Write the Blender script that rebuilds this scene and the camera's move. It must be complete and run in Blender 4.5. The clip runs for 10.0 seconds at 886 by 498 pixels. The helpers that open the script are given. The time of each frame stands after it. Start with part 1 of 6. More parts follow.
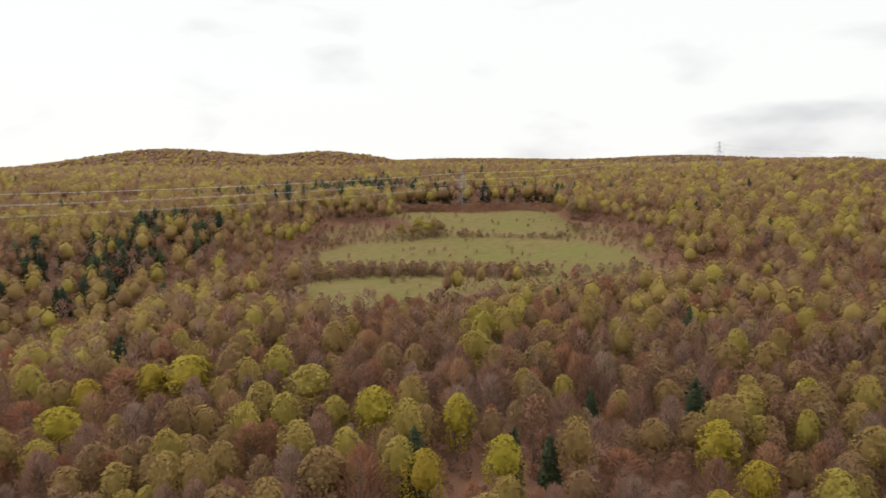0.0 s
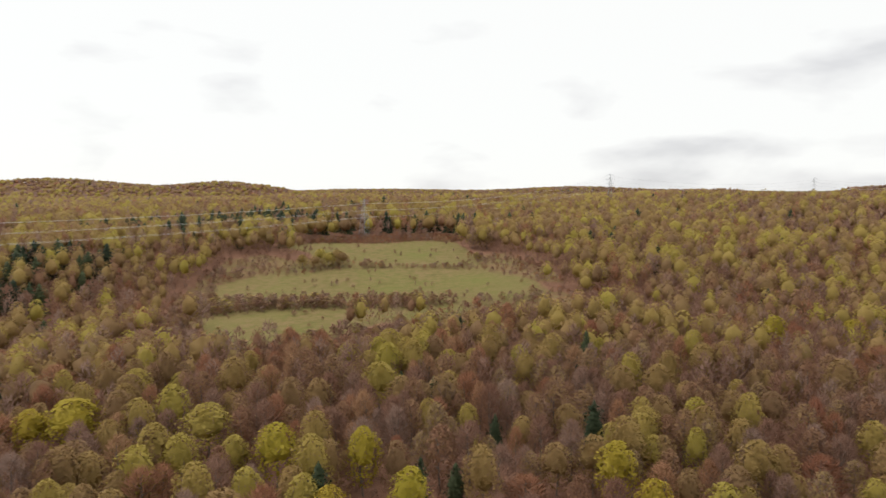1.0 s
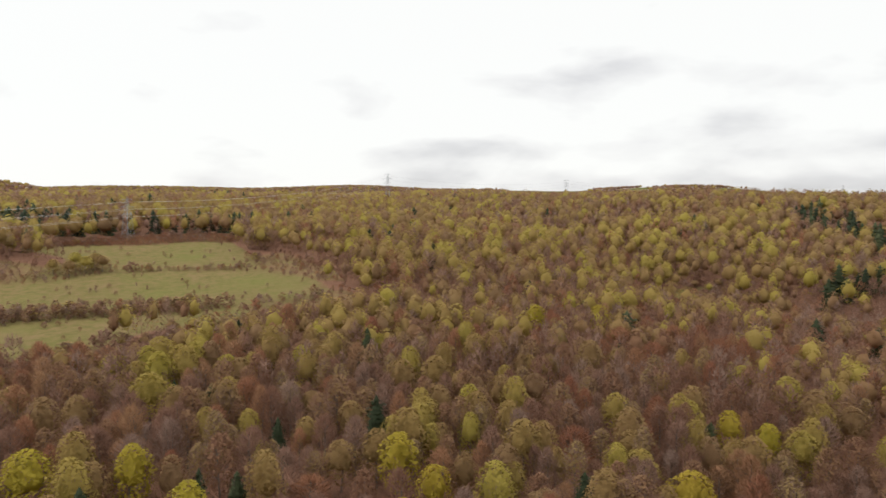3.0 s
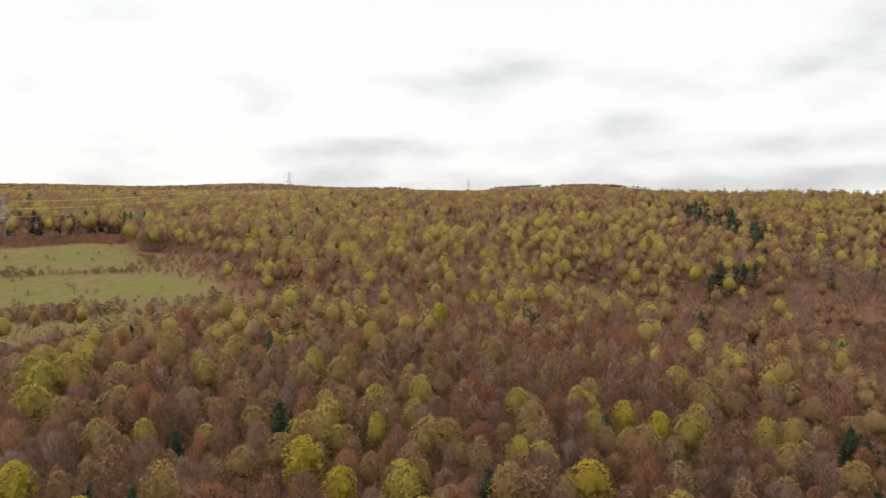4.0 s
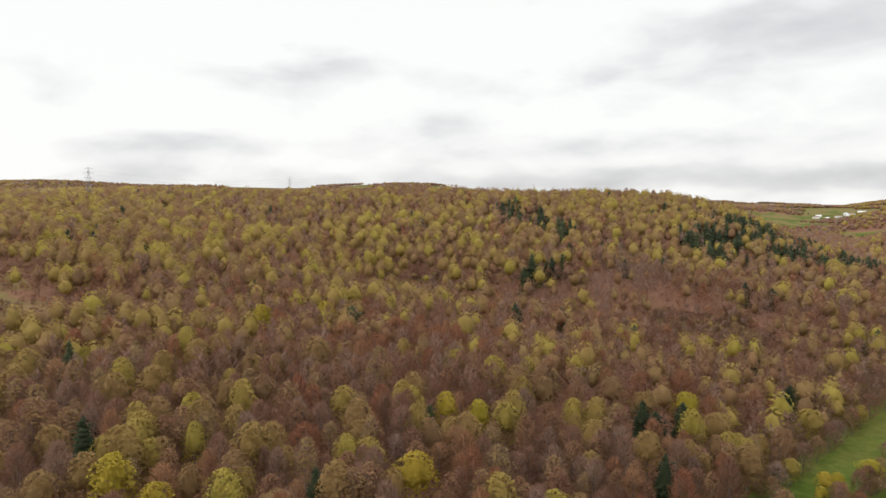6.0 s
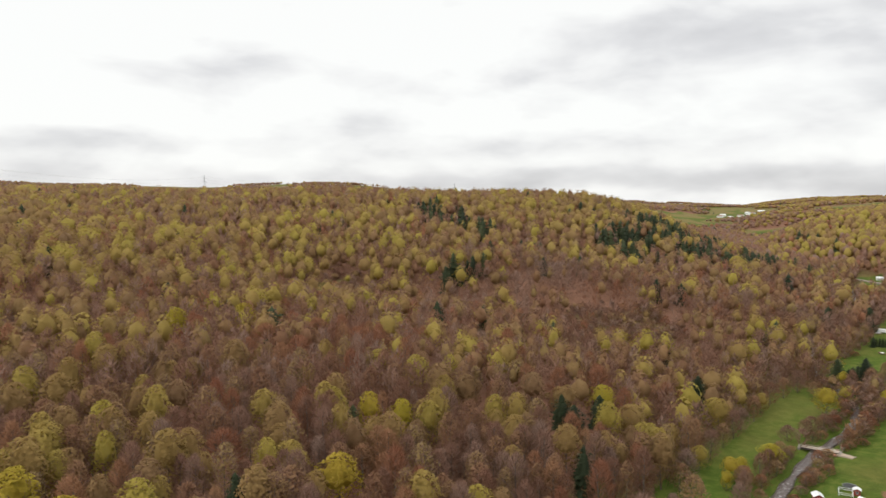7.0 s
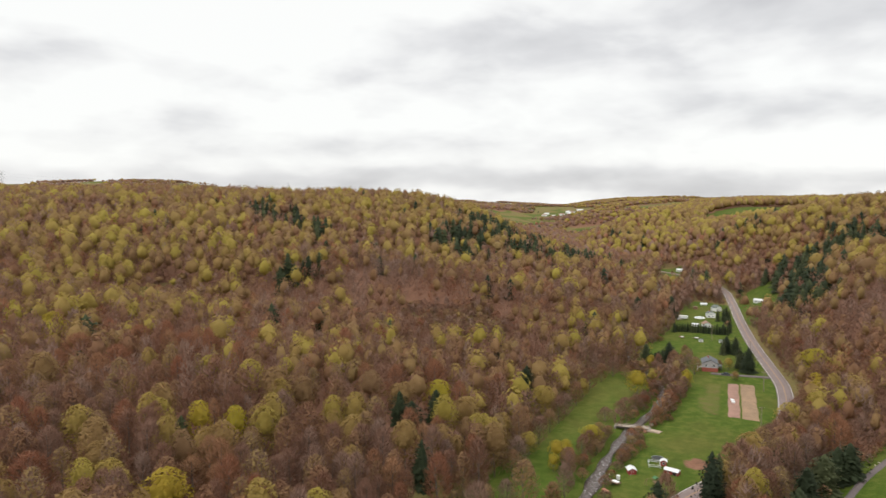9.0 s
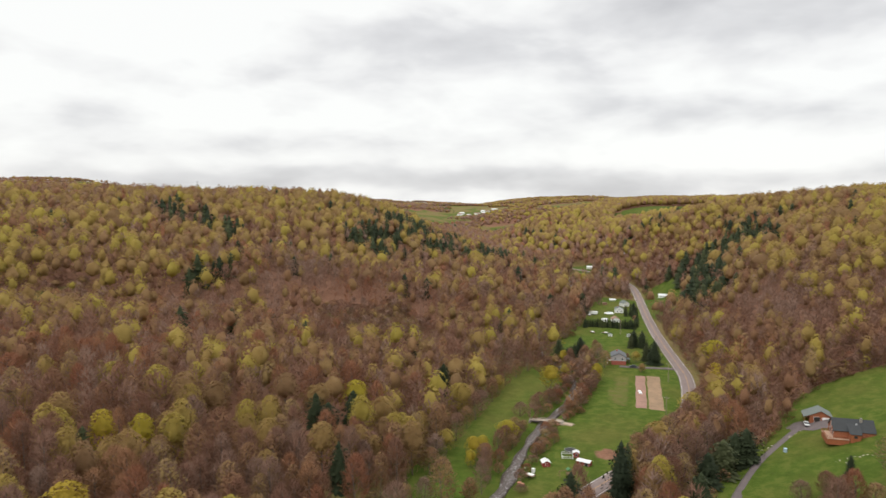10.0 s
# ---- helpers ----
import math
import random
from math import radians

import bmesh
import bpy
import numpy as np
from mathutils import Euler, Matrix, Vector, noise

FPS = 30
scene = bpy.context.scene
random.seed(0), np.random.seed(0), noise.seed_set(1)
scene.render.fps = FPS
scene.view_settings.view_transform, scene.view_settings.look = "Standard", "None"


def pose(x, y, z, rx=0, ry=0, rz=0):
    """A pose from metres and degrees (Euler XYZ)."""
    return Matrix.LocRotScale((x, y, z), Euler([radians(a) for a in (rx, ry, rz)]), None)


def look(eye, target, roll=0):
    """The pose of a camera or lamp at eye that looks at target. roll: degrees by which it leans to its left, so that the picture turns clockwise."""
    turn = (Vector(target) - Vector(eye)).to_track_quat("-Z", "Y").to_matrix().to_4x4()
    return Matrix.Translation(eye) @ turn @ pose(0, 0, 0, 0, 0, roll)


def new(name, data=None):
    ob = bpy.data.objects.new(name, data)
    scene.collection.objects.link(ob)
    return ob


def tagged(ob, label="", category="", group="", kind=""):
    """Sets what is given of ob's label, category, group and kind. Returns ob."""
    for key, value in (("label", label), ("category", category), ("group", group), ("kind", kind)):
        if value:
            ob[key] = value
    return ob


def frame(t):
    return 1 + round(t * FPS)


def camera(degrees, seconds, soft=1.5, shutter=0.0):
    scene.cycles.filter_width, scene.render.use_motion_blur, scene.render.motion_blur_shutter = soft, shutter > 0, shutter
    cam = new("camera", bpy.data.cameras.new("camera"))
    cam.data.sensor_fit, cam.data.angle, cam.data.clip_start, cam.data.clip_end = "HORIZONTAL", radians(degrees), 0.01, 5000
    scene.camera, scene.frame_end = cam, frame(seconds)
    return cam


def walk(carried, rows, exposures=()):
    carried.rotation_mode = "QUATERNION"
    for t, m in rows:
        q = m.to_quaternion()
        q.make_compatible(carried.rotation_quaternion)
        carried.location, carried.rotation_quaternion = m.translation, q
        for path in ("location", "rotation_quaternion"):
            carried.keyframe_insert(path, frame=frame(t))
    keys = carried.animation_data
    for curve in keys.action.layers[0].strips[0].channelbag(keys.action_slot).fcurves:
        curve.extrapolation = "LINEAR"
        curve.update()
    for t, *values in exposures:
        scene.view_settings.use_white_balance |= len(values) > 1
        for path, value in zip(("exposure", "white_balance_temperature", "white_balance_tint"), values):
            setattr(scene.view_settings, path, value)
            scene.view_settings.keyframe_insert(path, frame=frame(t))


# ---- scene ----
cam = camera(64.8, 10.0, soft=1.4, shutter=0.35)
EYE = 100.0
# seconds, place of the drone, then heading, pitch and roll in degrees
ROWS = [
    (0.0, 0.00, 0.00, -0.00, -0.00, -6.01, -0.09),
    (0.5, -0.10, -0.30, 0.07, -4.05, -4.73, -0.06),
    (1.0, -0.19, -0.62, 0.14, -8.00, -3.51, -0.05),
    (1.5, -0.28, -0.95, 0.20, -12.48, -3.43, -0.06),
    (2.0, -0.38, -1.29, 0.25, -17.21, -3.48, -0.07),
    (2.5, -0.49, -1.64, 0.33, -21.73, -3.55, -0.09),
    (4.0, -0.92, -2.64, 0.82, -33.78, -3.71, -0.04),
    (4.5, -1.04, -2.93, 0.90, -37.64, -3.74, -0.01),
    (5.0, -1.17, -3.19, 0.95, -41.27, -3.78, -0.01),
    (5.5, -1.33, -3.42, 0.96, -44.84, -3.83, 0.01),
    (7.0, -1.85, -3.55, 0.76, -54.68, -3.89, 0.01),
    (7.5, -1.80, -3.46, 0.73, -57.95, -3.89, -0.02),
    (8.0, -1.71, -3.39, 0.69, -61.31, -3.91, -0.06),
    (8.5, -1.63, -3.35, 0.65, -64.70, -3.94, -0.11),
    (9.0, -1.56, -3.34, 0.60, -68.09, -3.94, -0.12),
    (9.5, -1.53, -3.35, 0.54, -71.54, -3.95, -0.14),
    (10.0, -1.51, -3.37, 0.48, -74.96, -3.97, -0.17),
]
walk(cam, [(t, pose(x, y, EYE + z, 90 + pitch, 0, yaw) @ pose(0, 0, 0, 0, 0, -roll)) for t, x, y, z, yaw, pitch, roll in ROWS])


# ---- light: an overcast spring day ----
def node(tree, kind, **inputs):
    made = tree.nodes.new(kind)
    for key, value in inputs.items():
        made.inputs[key.replace("_", " ")].default_value = value
    return made


def ramp_node(tree, stops, smooth=False):
    made = tree.nodes.new("ShaderNodeValToRGB")
    ramp = made.color_ramp
    ramp.interpolation = "EASE" if smooth else "LINEAR"
    while len(ramp.elements) < len(stops):
        ramp.elements.new(1.0)
    for element, (place, colour) in zip(ramp.elements, stops):
        element.position = place
        element.color = (*colour, 1.0) if len(colour) == 3 else colour
    return made


def math_node(tree, operation, a, b=None, clamp=False):
    made = tree.nodes.new("ShaderNodeMath")
    made.operation, made.use_clamp = operation, clamp
    for socket, value in zip(made.inputs, (a, b)):
        if value is None:
            continue
        if isinstance(value, (int, float)):
            socket.default_value = value
        else:
            tree.links.new(value, socket)
    return made.outputs[0]


def mix_node(tree, factor, a, b, blend="MIX"):
    made = tree.nodes.new("ShaderNodeMix")
    made.data_type, made.blend_type = "RGBA", blend
    for socket, value in ((made.inputs[0], factor), (made.inputs[6], a), (made.inputs[7], b)):
        if isinstance(value, (int, float)):
            socket.default_value = value
        elif isinstance(value, (tuple, list)):
            socket.default_value = (*value, 1.0)
        else:
            tree.links.new(value, socket)
    return made.outputs[2]


SUN_AZIMUTH, SUN_HEIGHT = radians(-60), radians(50)
world = bpy.data.worlds.new("overcast_sky")
scene.world = world
world.use_nodes = True
wt = world.node_tree
wt.nodes.clear()
coords = wt.nodes.new("ShaderNodeTexCoord")
parts_xyz = wt.nodes.new("ShaderNodeSeparateXYZ")
wt.links.new(coords.outputs["Generated"], parts_xyz.inputs[0])
# the cloud layer is a level sheet, seen flatter and flatter towards the horizon
depth = math_node(wt, "ADD", math_node(wt, "MAXIMUM", parts_xyz.outputs[2], 0.0), 0.13)
sheet = wt.nodes.new("ShaderNodeCombineXYZ")
wt.links.new(math_node(wt, "DIVIDE", parts_xyz.outputs[0], depth), sheet.inputs[0])
wt.links.new(math_node(wt, "DIVIDE", parts_xyz.outputs[1], depth), sheet.inputs[1])
broad = node(wt, "ShaderNodeTexNoise", Scale=0.36, Detail=3.0, Roughness=0.5)
# lumps of cloud, about four times as wide as high
lump_place = wt.nodes.new("ShaderNodeVectorMath")
lump_place.operation = "MULTIPLY"
lump_place.inputs[1].default_value = (1.0, 1.0, 2.6)
wt.links.new(coords.outputs["Generated"], lump_place.inputs[0])
fine = node(wt, "ShaderNodeTexNoise", Scale=5.6, Detail=4.0, Roughness=0.48, Distortion=0.15)
wt.links.new(sheet.outputs[0], broad.inputs["Vector"])
wt.links.new(lump_place.outputs[0], fine.inputs["Vector"])
clouds = math_node(wt, "ADD", math_node(wt, "MULTIPLY", broad.outputs[0], 0.3), math_node(wt, "MULTIPLY", fine.outputs[0], 0.7))
# the banks have torn edges
torn = wt.nodes.new("ShaderNodeVectorMath")
torn.operation = "MULTIPLY_ADD"
torn.inputs[1].default_value = (0.16, 0.16, 0.06)
tear = node(wt, "ShaderNodeTexNoise", Scale=4.0, Detail=3.0, Roughness=0.5)
wt.links.new(lump_place.outputs[0], tear.inputs["Vector"])
tear_off = wt.nodes.new("ShaderNodeVectorMath")
tear_off.operation = "SUBTRACT"
tear_off.inputs[1].default_value = (0.5, 0.5, 0.5)
wt.links.new(tear.outputs["Color"], tear_off.inputs[0])
wt.links.new(tear_off.outputs[0], torn.inputs[0])
wt.links.new(coords.outputs["Generated"], torn.inputs[2])
torn_xyz = wt.nodes.new("ShaderNodeSeparateXYZ")
wt.links.new(torn.outputs[0], torn_xyz.inputs[0])


def cloud_bank(bearing, rise, wide, high, weight):
    """A thicker bank of cloud round one direction."""
    c, s = math.cos(radians(bearing)), math.sin(radians(bearing))
    across = math_node(wt, "ADD", math_node(wt, "MULTIPLY", torn_xyz.outputs[0], c), math_node(wt, "MULTIPLY", torn_xyz.outputs[1], -s))
    ahead = math_node(wt, "ADD", math_node(wt, "MULTIPLY", torn_xyz.outputs[0], s), math_node(wt, "MULTIPLY", torn_xyz.outputs[1], c))
    u = math_node(wt, "POWER", math_node(wt, "DIVIDE", across, math.sin(radians(wide))), 2.0)
    v = math_node(wt, "POWER", math_node(wt, "DIVIDE", math_node(wt, "SUBTRACT", torn_xyz.outputs[2], math.sin(radians(rise))), math.sin(radians(high))), 2.0)
    fall = math_node(wt, "EXPONENT", math_node(wt, "MULTIPLY", math_node(wt, "ADD", u, v), -1.0))
    facing = math_node(wt, "GREATER_THAN", ahead, 0.0)
    return math_node(wt, "MULTIPLY", math_node(wt, "MULTIPLY", fall, facing), weight)


# banks of thicker cloud: the great one in the east, thin ones by the horizon
for bank in ((77, 12.5, 13, 4.2, 0.27), (97, 13.5, 12, 5, 0.14), (101, 6.5, 17, 2.0, 0.17), (37, 9.8, 12, 1.5, 0.13), (60, 4.2, 26, 1.5, 0.17), (25, 3.8, 15, 1.3, 0.15), (55, 1.5, 50, 1.2, 0.17), (86, 1.6, 34, 1.5, 0.24), (118, 22, 22, 10, 0.2)):
    clouds = math_node(wt, "ADD", clouds, cloud_bank(*bank))
cover = ramp_node(wt, [(0.56, (0.752, 0.756, 0.742)), (0.64, (0.685, 0.685, 0.68)), (0.72, (0.58, 0.58, 0.585)), (0.88, (0.44, 0.44, 0.45))])
wt.links.new(clouds, cover.inputs[0])
sky = wt.nodes.new("ShaderNodeTexSky")
sky.sky_type, sky.sun_disc = "NISHITA", False
sky.sun_elevation, sky.sun_rotation = SUN_HEIGHT, SUN_AZIMUTH
dim_sky = mix_node(wt, 1.0, sky.outputs[0], (0.12, 0.12, 0.12), "MULTIPLY")
whole = mix_node(wt, 0.04, cover.outputs[0], dim_sky)
overhead = math_node(wt, "ADD", math_node(wt, "MULTIPLY", math_node(wt, "MAXIMUM", math_node(wt, "SUBTRACT", parts_xyz.outputs[2], 0.3), 0.0), 1.5), 0.95)
dome = wt.nodes.new("ShaderNodeCombineColor")
for socket in dome.inputs[:3]:
    wt.links.new(overhead, socket)
whole = mix_node(wt, 1.0, whole, dome.outputs[0], "MULTIPLY")
background = node(wt, "ShaderNodeBackground", Strength=1.4)
wt.links.new(whole, background.inputs[0])
wt.links.new(background.outputs[0], wt.nodes.new("ShaderNodeOutputWorld").inputs[0])

sun = new("sun", bpy.data.lights.new("sun", "SUN"))
sun.data.energy, sun.data.angle, sun.data.color = 1.3, radians(25), (1.0, 0.97, 0.92)
sun.matrix_basis = look((0, 0, 0), (-math.sin(SUN_AZIMUTH) * math.cos(SUN_HEIGHT), -math.cos(SUN_AZIMUTH) * math.cos(SUN_HEIGHT), -math.sin(SUN_HEIGHT)))


# ---- materials ----
def material(name):
    made = bpy.data.materials.new(name)
    made.use_nodes = True
    tree = made.node_tree
    shader = tree.nodes["Principled BSDF"]
    return made, tree, shader


def plain(name, colour, rough=0.7, metal=0.0, grain=0.25, scale=3.0, bump=0.0):
    """Paint, wood or stone with grain at two scales."""
    made, tree, shader = material(name)
    place = tree.nodes.new("ShaderNodeNewGeometry").outputs["Position"]
    big = node(tree, "ShaderNodeTexNoise", Scale=scale * 0.25, Detail=3.0)
    small = node(tree, "ShaderNodeTexNoise", Scale=scale * 2.0, Detail=4.0)
    for tex in (big, small):
        tree.links.new(place, tex.inputs["Vector"])
    mixed = math_node(tree, "ADD", math_node(tree, "MULTIPLY", big.outputs[0], 0.5), math_node(tree, "MULTIPLY", small.outputs[0], 0.5))
    ramp = ramp_node(tree, [(0.3, tuple(c * (1 - grain) for c in colour)), (0.7, tuple(min(1, c * (1 + grain)) for c in colour))])
    tree.links.new(mixed, ramp.inputs[0])
    tree.links.new(ramp.outputs[0], shader.inputs["Base Color"])
    shader.inputs["Roughness"].default_value, shader.inputs["Metallic"].default_value = rough, metal
    if bump:
        relief = node(tree, "ShaderNodeBump", Strength=bump, Distance=0.02)
        tree.links.new(small.outputs[0], relief.inputs["Height"])
        tree.links.new(relief.outputs[0], shader.inputs["Normal"])
    return made


def foliage(name, stops, single, glow=0.35, spread=0.14):
    """Leaves and twigs: one shade for each tree, and a small change from leaf to leaf. single: trees that are objects of their own."""
    made, tree, shader = material(name)
    if single:
        pick = tree.nodes.new("ShaderNodeObjectInfo").outputs["Random"]
    else:
        own = tree.nodes.new("ShaderNodeAttribute")
        own.attribute_name = "shade"
        pick = own.outputs["Fac"]
    ramp = ramp_node(tree, stops)
    tree.links.new(pick, ramp.inputs[0])
    geometry = tree.nodes.new("ShaderNodeNewGeometry")
    jitter = math_node(tree, "ADD", math_node(tree, "MULTIPLY", geometry.outputs["Random Per Island"], spread), 1.0 - spread * 0.5)
    grey = tree.nodes.new("ShaderNodeCombineColor")
    for socket in grey.inputs[:3]:
        tree.links.new(jitter, socket)
    colour = mix_node(tree, 1.0, ramp.outputs[0], grey.outputs[0], "MULTIPLY")
    tree.links.new(colour, shader.inputs["Base Color"])
    shader.inputs["Roughness"].default_value = 0.75
    shader.inputs["Specular IOR Level"].default_value = 0.15
    thin = tree.nodes.new("ShaderNodeBsdfTranslucent")
    tree.links.new(colour, thin.inputs[0])
    blend = tree.nodes.new("ShaderNodeMixShader")
    blend.inputs[0].default_value = glow
    tree.links.new(shader.outputs[0], blend.inputs[1])
    tree.links.new(thin.outputs[0], blend.inputs[2])
    tree.links.new(blend.outputs[0], tree.nodes["Material Output"].inputs[0])
    return made


SHADES = {
    "maple": [(0.0, (0.235, 0.142, 0.072)), (0.35, (0.29, 0.188, 0.072)), (0.75, (0.335, 0.245, 0.066)), (1.0, (0.345, 0.275, 0.056))],
    "lime": [(0.0, (0.36, 0.26, 0.036)), (1.0, (0.35, 0.285, 0.034))],
    "olive": [(0.0, (0.245, 0.13, 0.074)), (0.5, (0.275, 0.165, 0.078)), (1.0, (0.285, 0.198, 0.078))],
    "bare": [(0.0, (0.235, 0.122, 0.080)), (0.5, (0.268, 0.155, 0.110)), (1.0, (0.285, 0.188, 0.145))],
    "russet": [(0.0, (0.27, 0.115, 0.068)), (0.6, (0.32, 0.155, 0.086)), (1.0, (0.345, 0.20, 0.108))],
    "spruce": [(0.0, (0.018, 0.026, 0.013)), (0.6, (0.034, 0.044, 0.019)), (1.0, (0.055, 0.062, 0.026))],
}
LEAF = {(kind, single): foliage(kind + ("_leaves" if single else "_canopy"), stops, single, {"bare": 0.5, "russet": 0.5, "spruce": 0.12}.get(kind, 0.42))
        for kind, stops in SHADES.items() for single in (True, False)}
BARK = plain("bark", (0.13, 0.10, 0.08), 0.9, 0.0, 0.4, 2.0, 0.4)


# ---- the lie of the land ----
def table(x, xs, ys):
    return np.interp(x, xs, ys)


def smooth_table(x, xs, ys):
    """A table whose corners are rounded off."""
    fine_x = np.linspace(xs[0], xs[-1], 600)
    fine_y = np.interp(fine_x, xs, ys)
    width = 25
    kernel = np.hanning(width)
    padded = np.concatenate([np.full(width, fine_y[0]), fine_y, np.full(width, fine_y[-1])])
    rounded = np.convolve(padded, kernel / kernel.sum(), "same")[width:-width]
    return np.interp(x, fine_x, rounded)


WAVES = [(math.cos(a) / s, math.sin(a) / s, p, h) for a, s, p, h in
         ((0.3, 38, 1.0, 1.0), (1.7, 29, 2.2, 0.8), (2.6, 47, 0.4, 1.2), (0.9, 18, 5.1, 0.5), (2.1, 13, 3.3, 0.35), (1.2, 80, 0.2, 1.7), (2.9, 66, 4.0, 1.3))]


def bumps(x, y):
    return sum(h * np.sin(kx * x + ky * y + p) for kx, ky, p, h in WAVES)


def mound(x, y, cx, cy, rx, ry, turn=0.0):
    c, s = math.cos(radians(turn)), math.sin(radians(turn))
    u, v = (x - cx) * c + (y - cy) * s, -(x - cx) * s + (y - cy) * c
    return np.exp(-((u / rx) ** 2 + (v / ry) ** 2))


def valley_line(x):
    return smooth_table(x, [-3000, -600, 600, 800, 900, 1000, 1100, 1200, 1400, 1700, 2400, 3600, 5000], [-260, 20, 20, 45, 100, 170, 235, 285, 340, 410, 600, 860, 1000])


def floor_level(x):
    return smooth_table(x, [-3000, 350, 450, 630, 850, 1200, 1800, 2600, 5000], [-4, 0, 2, 6, 11, 17, 30, 56, 60])


RIDGE_BEARING = [-60, -14, -6, 0, 5, 11, 13.5, 15.5, 17, 18.8, 21, 24, 28.5, 30.5, 33, 37, 38.5, 40.5, 43, 46, 48, 49.8, 52, 54, 58, 180]
RIDGE_TOP = [60, 60, 150, 163, 163, 157, 160, 176, 166, 179, 171, 161, 158, 163, 160, 155, 161, 172, 176, 174, 171, 165, 146, 120, 80, 60]


def height(x, y):
    x, y = np.asarray(x, float), np.asarray(y, float)
    base = floor_level(x)
    off = y - valley_line(x)
    north = np.maximum(off - 50, 0) * table(x, [-400, 350, 600, 850, 1200, 3000], [1, 1, 1.75, 2.7, 2.6, 1.2])
    south = np.maximum(-off - 60, 0) * table(x, [-400, 300, 700, 900, 1000, 1200, 1400, 3000], [1, 1, 1.9, 1.9, 1.5, 1.15, 1.2, 1.0])
    rise_n = smooth_table(north, [0, 25, 60, 115, 263, 380, 490, 700, 930, 1300, 2600], [0, 6, 16, 22, 40, 58, 69, 87, 98, 100, 100])
    rise_s = smooth_table(south, [0, 10, 40, 110, 210, 360, 600, 2600], [0, 4, 19, 39, 67, 98, 109, 110])
    # the north flank ends in a spur; the hills beyond the side valley are lower
    rise_n = rise_n * smooth_table(x, [-3000, 560, 700, 790, 860, 930, 1000, 1150, 1700, 2400, 5000], [1, 1, 0.98, 0.97, 0.96, 0.86, 0.66, 0.42, 0.44, 0.74, 0.76])
    rise_s = rise_s * smooth_table(x, [-3000, 500, 900, 1100, 1500, 3000], [1, 0.98, 0.90, 0.83, 0.84, 0.74])
    z = base + (rise_n + rise_s) * (1 - base / 118)
    away = np.clip(np.maximum(north, south) / 80, 0, 1)
    z = z + away * bumps(x, y) * 0.9
    # the wooded ravine west of the meadows
    z = z - 30 * mound(x, y, -215, 265, 60, 210, -35) * away
    # a gully and a spur on the slope above the stream
    z = z - 9 * mound(x, y, 360, 255, 34, 120, 20) * away + 8 * mound(x, y, 450, 225, 40, 110, 25) * away
    # the plateau sags before the north-western hill
    z = z - 17 * mound(x, y, -430, 1060, 230, 430, 15)
    z = z - 15 * mound(x, y, -950, 1500, 180, 420, 20)
    # the end of the northern flank
    z = z + 11 * mound(x, y, 835, 345, 95, 85)
    # the southern spur that closes the valley
    z = z + 17 * mound(x, y, 1260, 140, 130, 66, -12)
    # the valley winds on behind that spur
    z = z - 26 * mound(x, y, 1640, 262, 190, 95, 5)
    # distant hills
    for cx, cy, rx, ry, turn, h in ((-860, 2300, 330, 500, 10, 70), (-330, 2300, 230, 300, 0, 58),
                                    (3900, 1000, 900, 500, -60, 8), (4300, -100, 700, 900, 0, 22)):
        z = z + h * mound(x, y, cx, cy, rx, ry, turn)
    # a long far ridge with its tops and saddles, by bearing
    away = np.hypot(x, y)
    top = smooth_table(np.degrees(np.arctan2(x, y)), RIDGE_BEARING, RIDGE_TOP)
    return z + np.maximum(top - z, 0) * np.exp(-((away - 3000) / 420) ** 2)


def level(x, y):
    return float(height(np.array([x]), np.array([y]))[0])


def noise2(x, y, scale, seed=0.0):
    """Smooth pseudo-random field in 0..1."""
    total = np.zeros_like(np.asarray(x, float))
    for k, (a, f, w) in enumerate(((0.4, 1.0, 1.0), (1.9, 1.31, 1.0), (2.8, 0.83, 1.0), (1.1, 2.1, 0.6), (2.3, 2.7, 0.5), (0.1, 3.9, 0.35))):
        total = total + w * np.sin((np.cos(a + seed) * x + np.sin(a + seed) * y) * f * 6.283 / scale + seed * 7 + k * 2.1 + 1.3 * np.sin((np.sin(a) * x - np.cos(a) * y) * f * 4.0 / scale + k))
    return np.clip(0.5 + total / 5.0, 0, 1)


def inside(x, y, corners):
    """Whether points lie in a polygon of the plan."""
    x, y = np.asarray(x, float), np.asarray(y, float)
    hit = np.zeros(x.shape, bool)
    for (x0, y0), (x1, y1) in zip(corners, corners[1:] + corners[:1]):
        if y0 == y1:
            continue
        cross = ((y0 > y) != (y1 > y)) & (x < (x1 - x0) * (y - y0) / (y1 - y0) + x0)
        hit ^= cross
    return hit


def near_line(x, y, line):
    """Distance from points to a broken line of the plan."""
    best = np.full(np.shape(x), 1e9)
    for (x0, y0), (x1, y1) in zip(line, line[1:]):
        dx, dy = x1 - x0, y1 - y0
        t = np.clip(((x - x0) * dx + (y - y0) * dy) / (dx * dx + dy * dy), 0, 1)
        best = np.minimum(best, np.hypot(x - x0 - t * dx, y - y0 - t * dy))
    return best


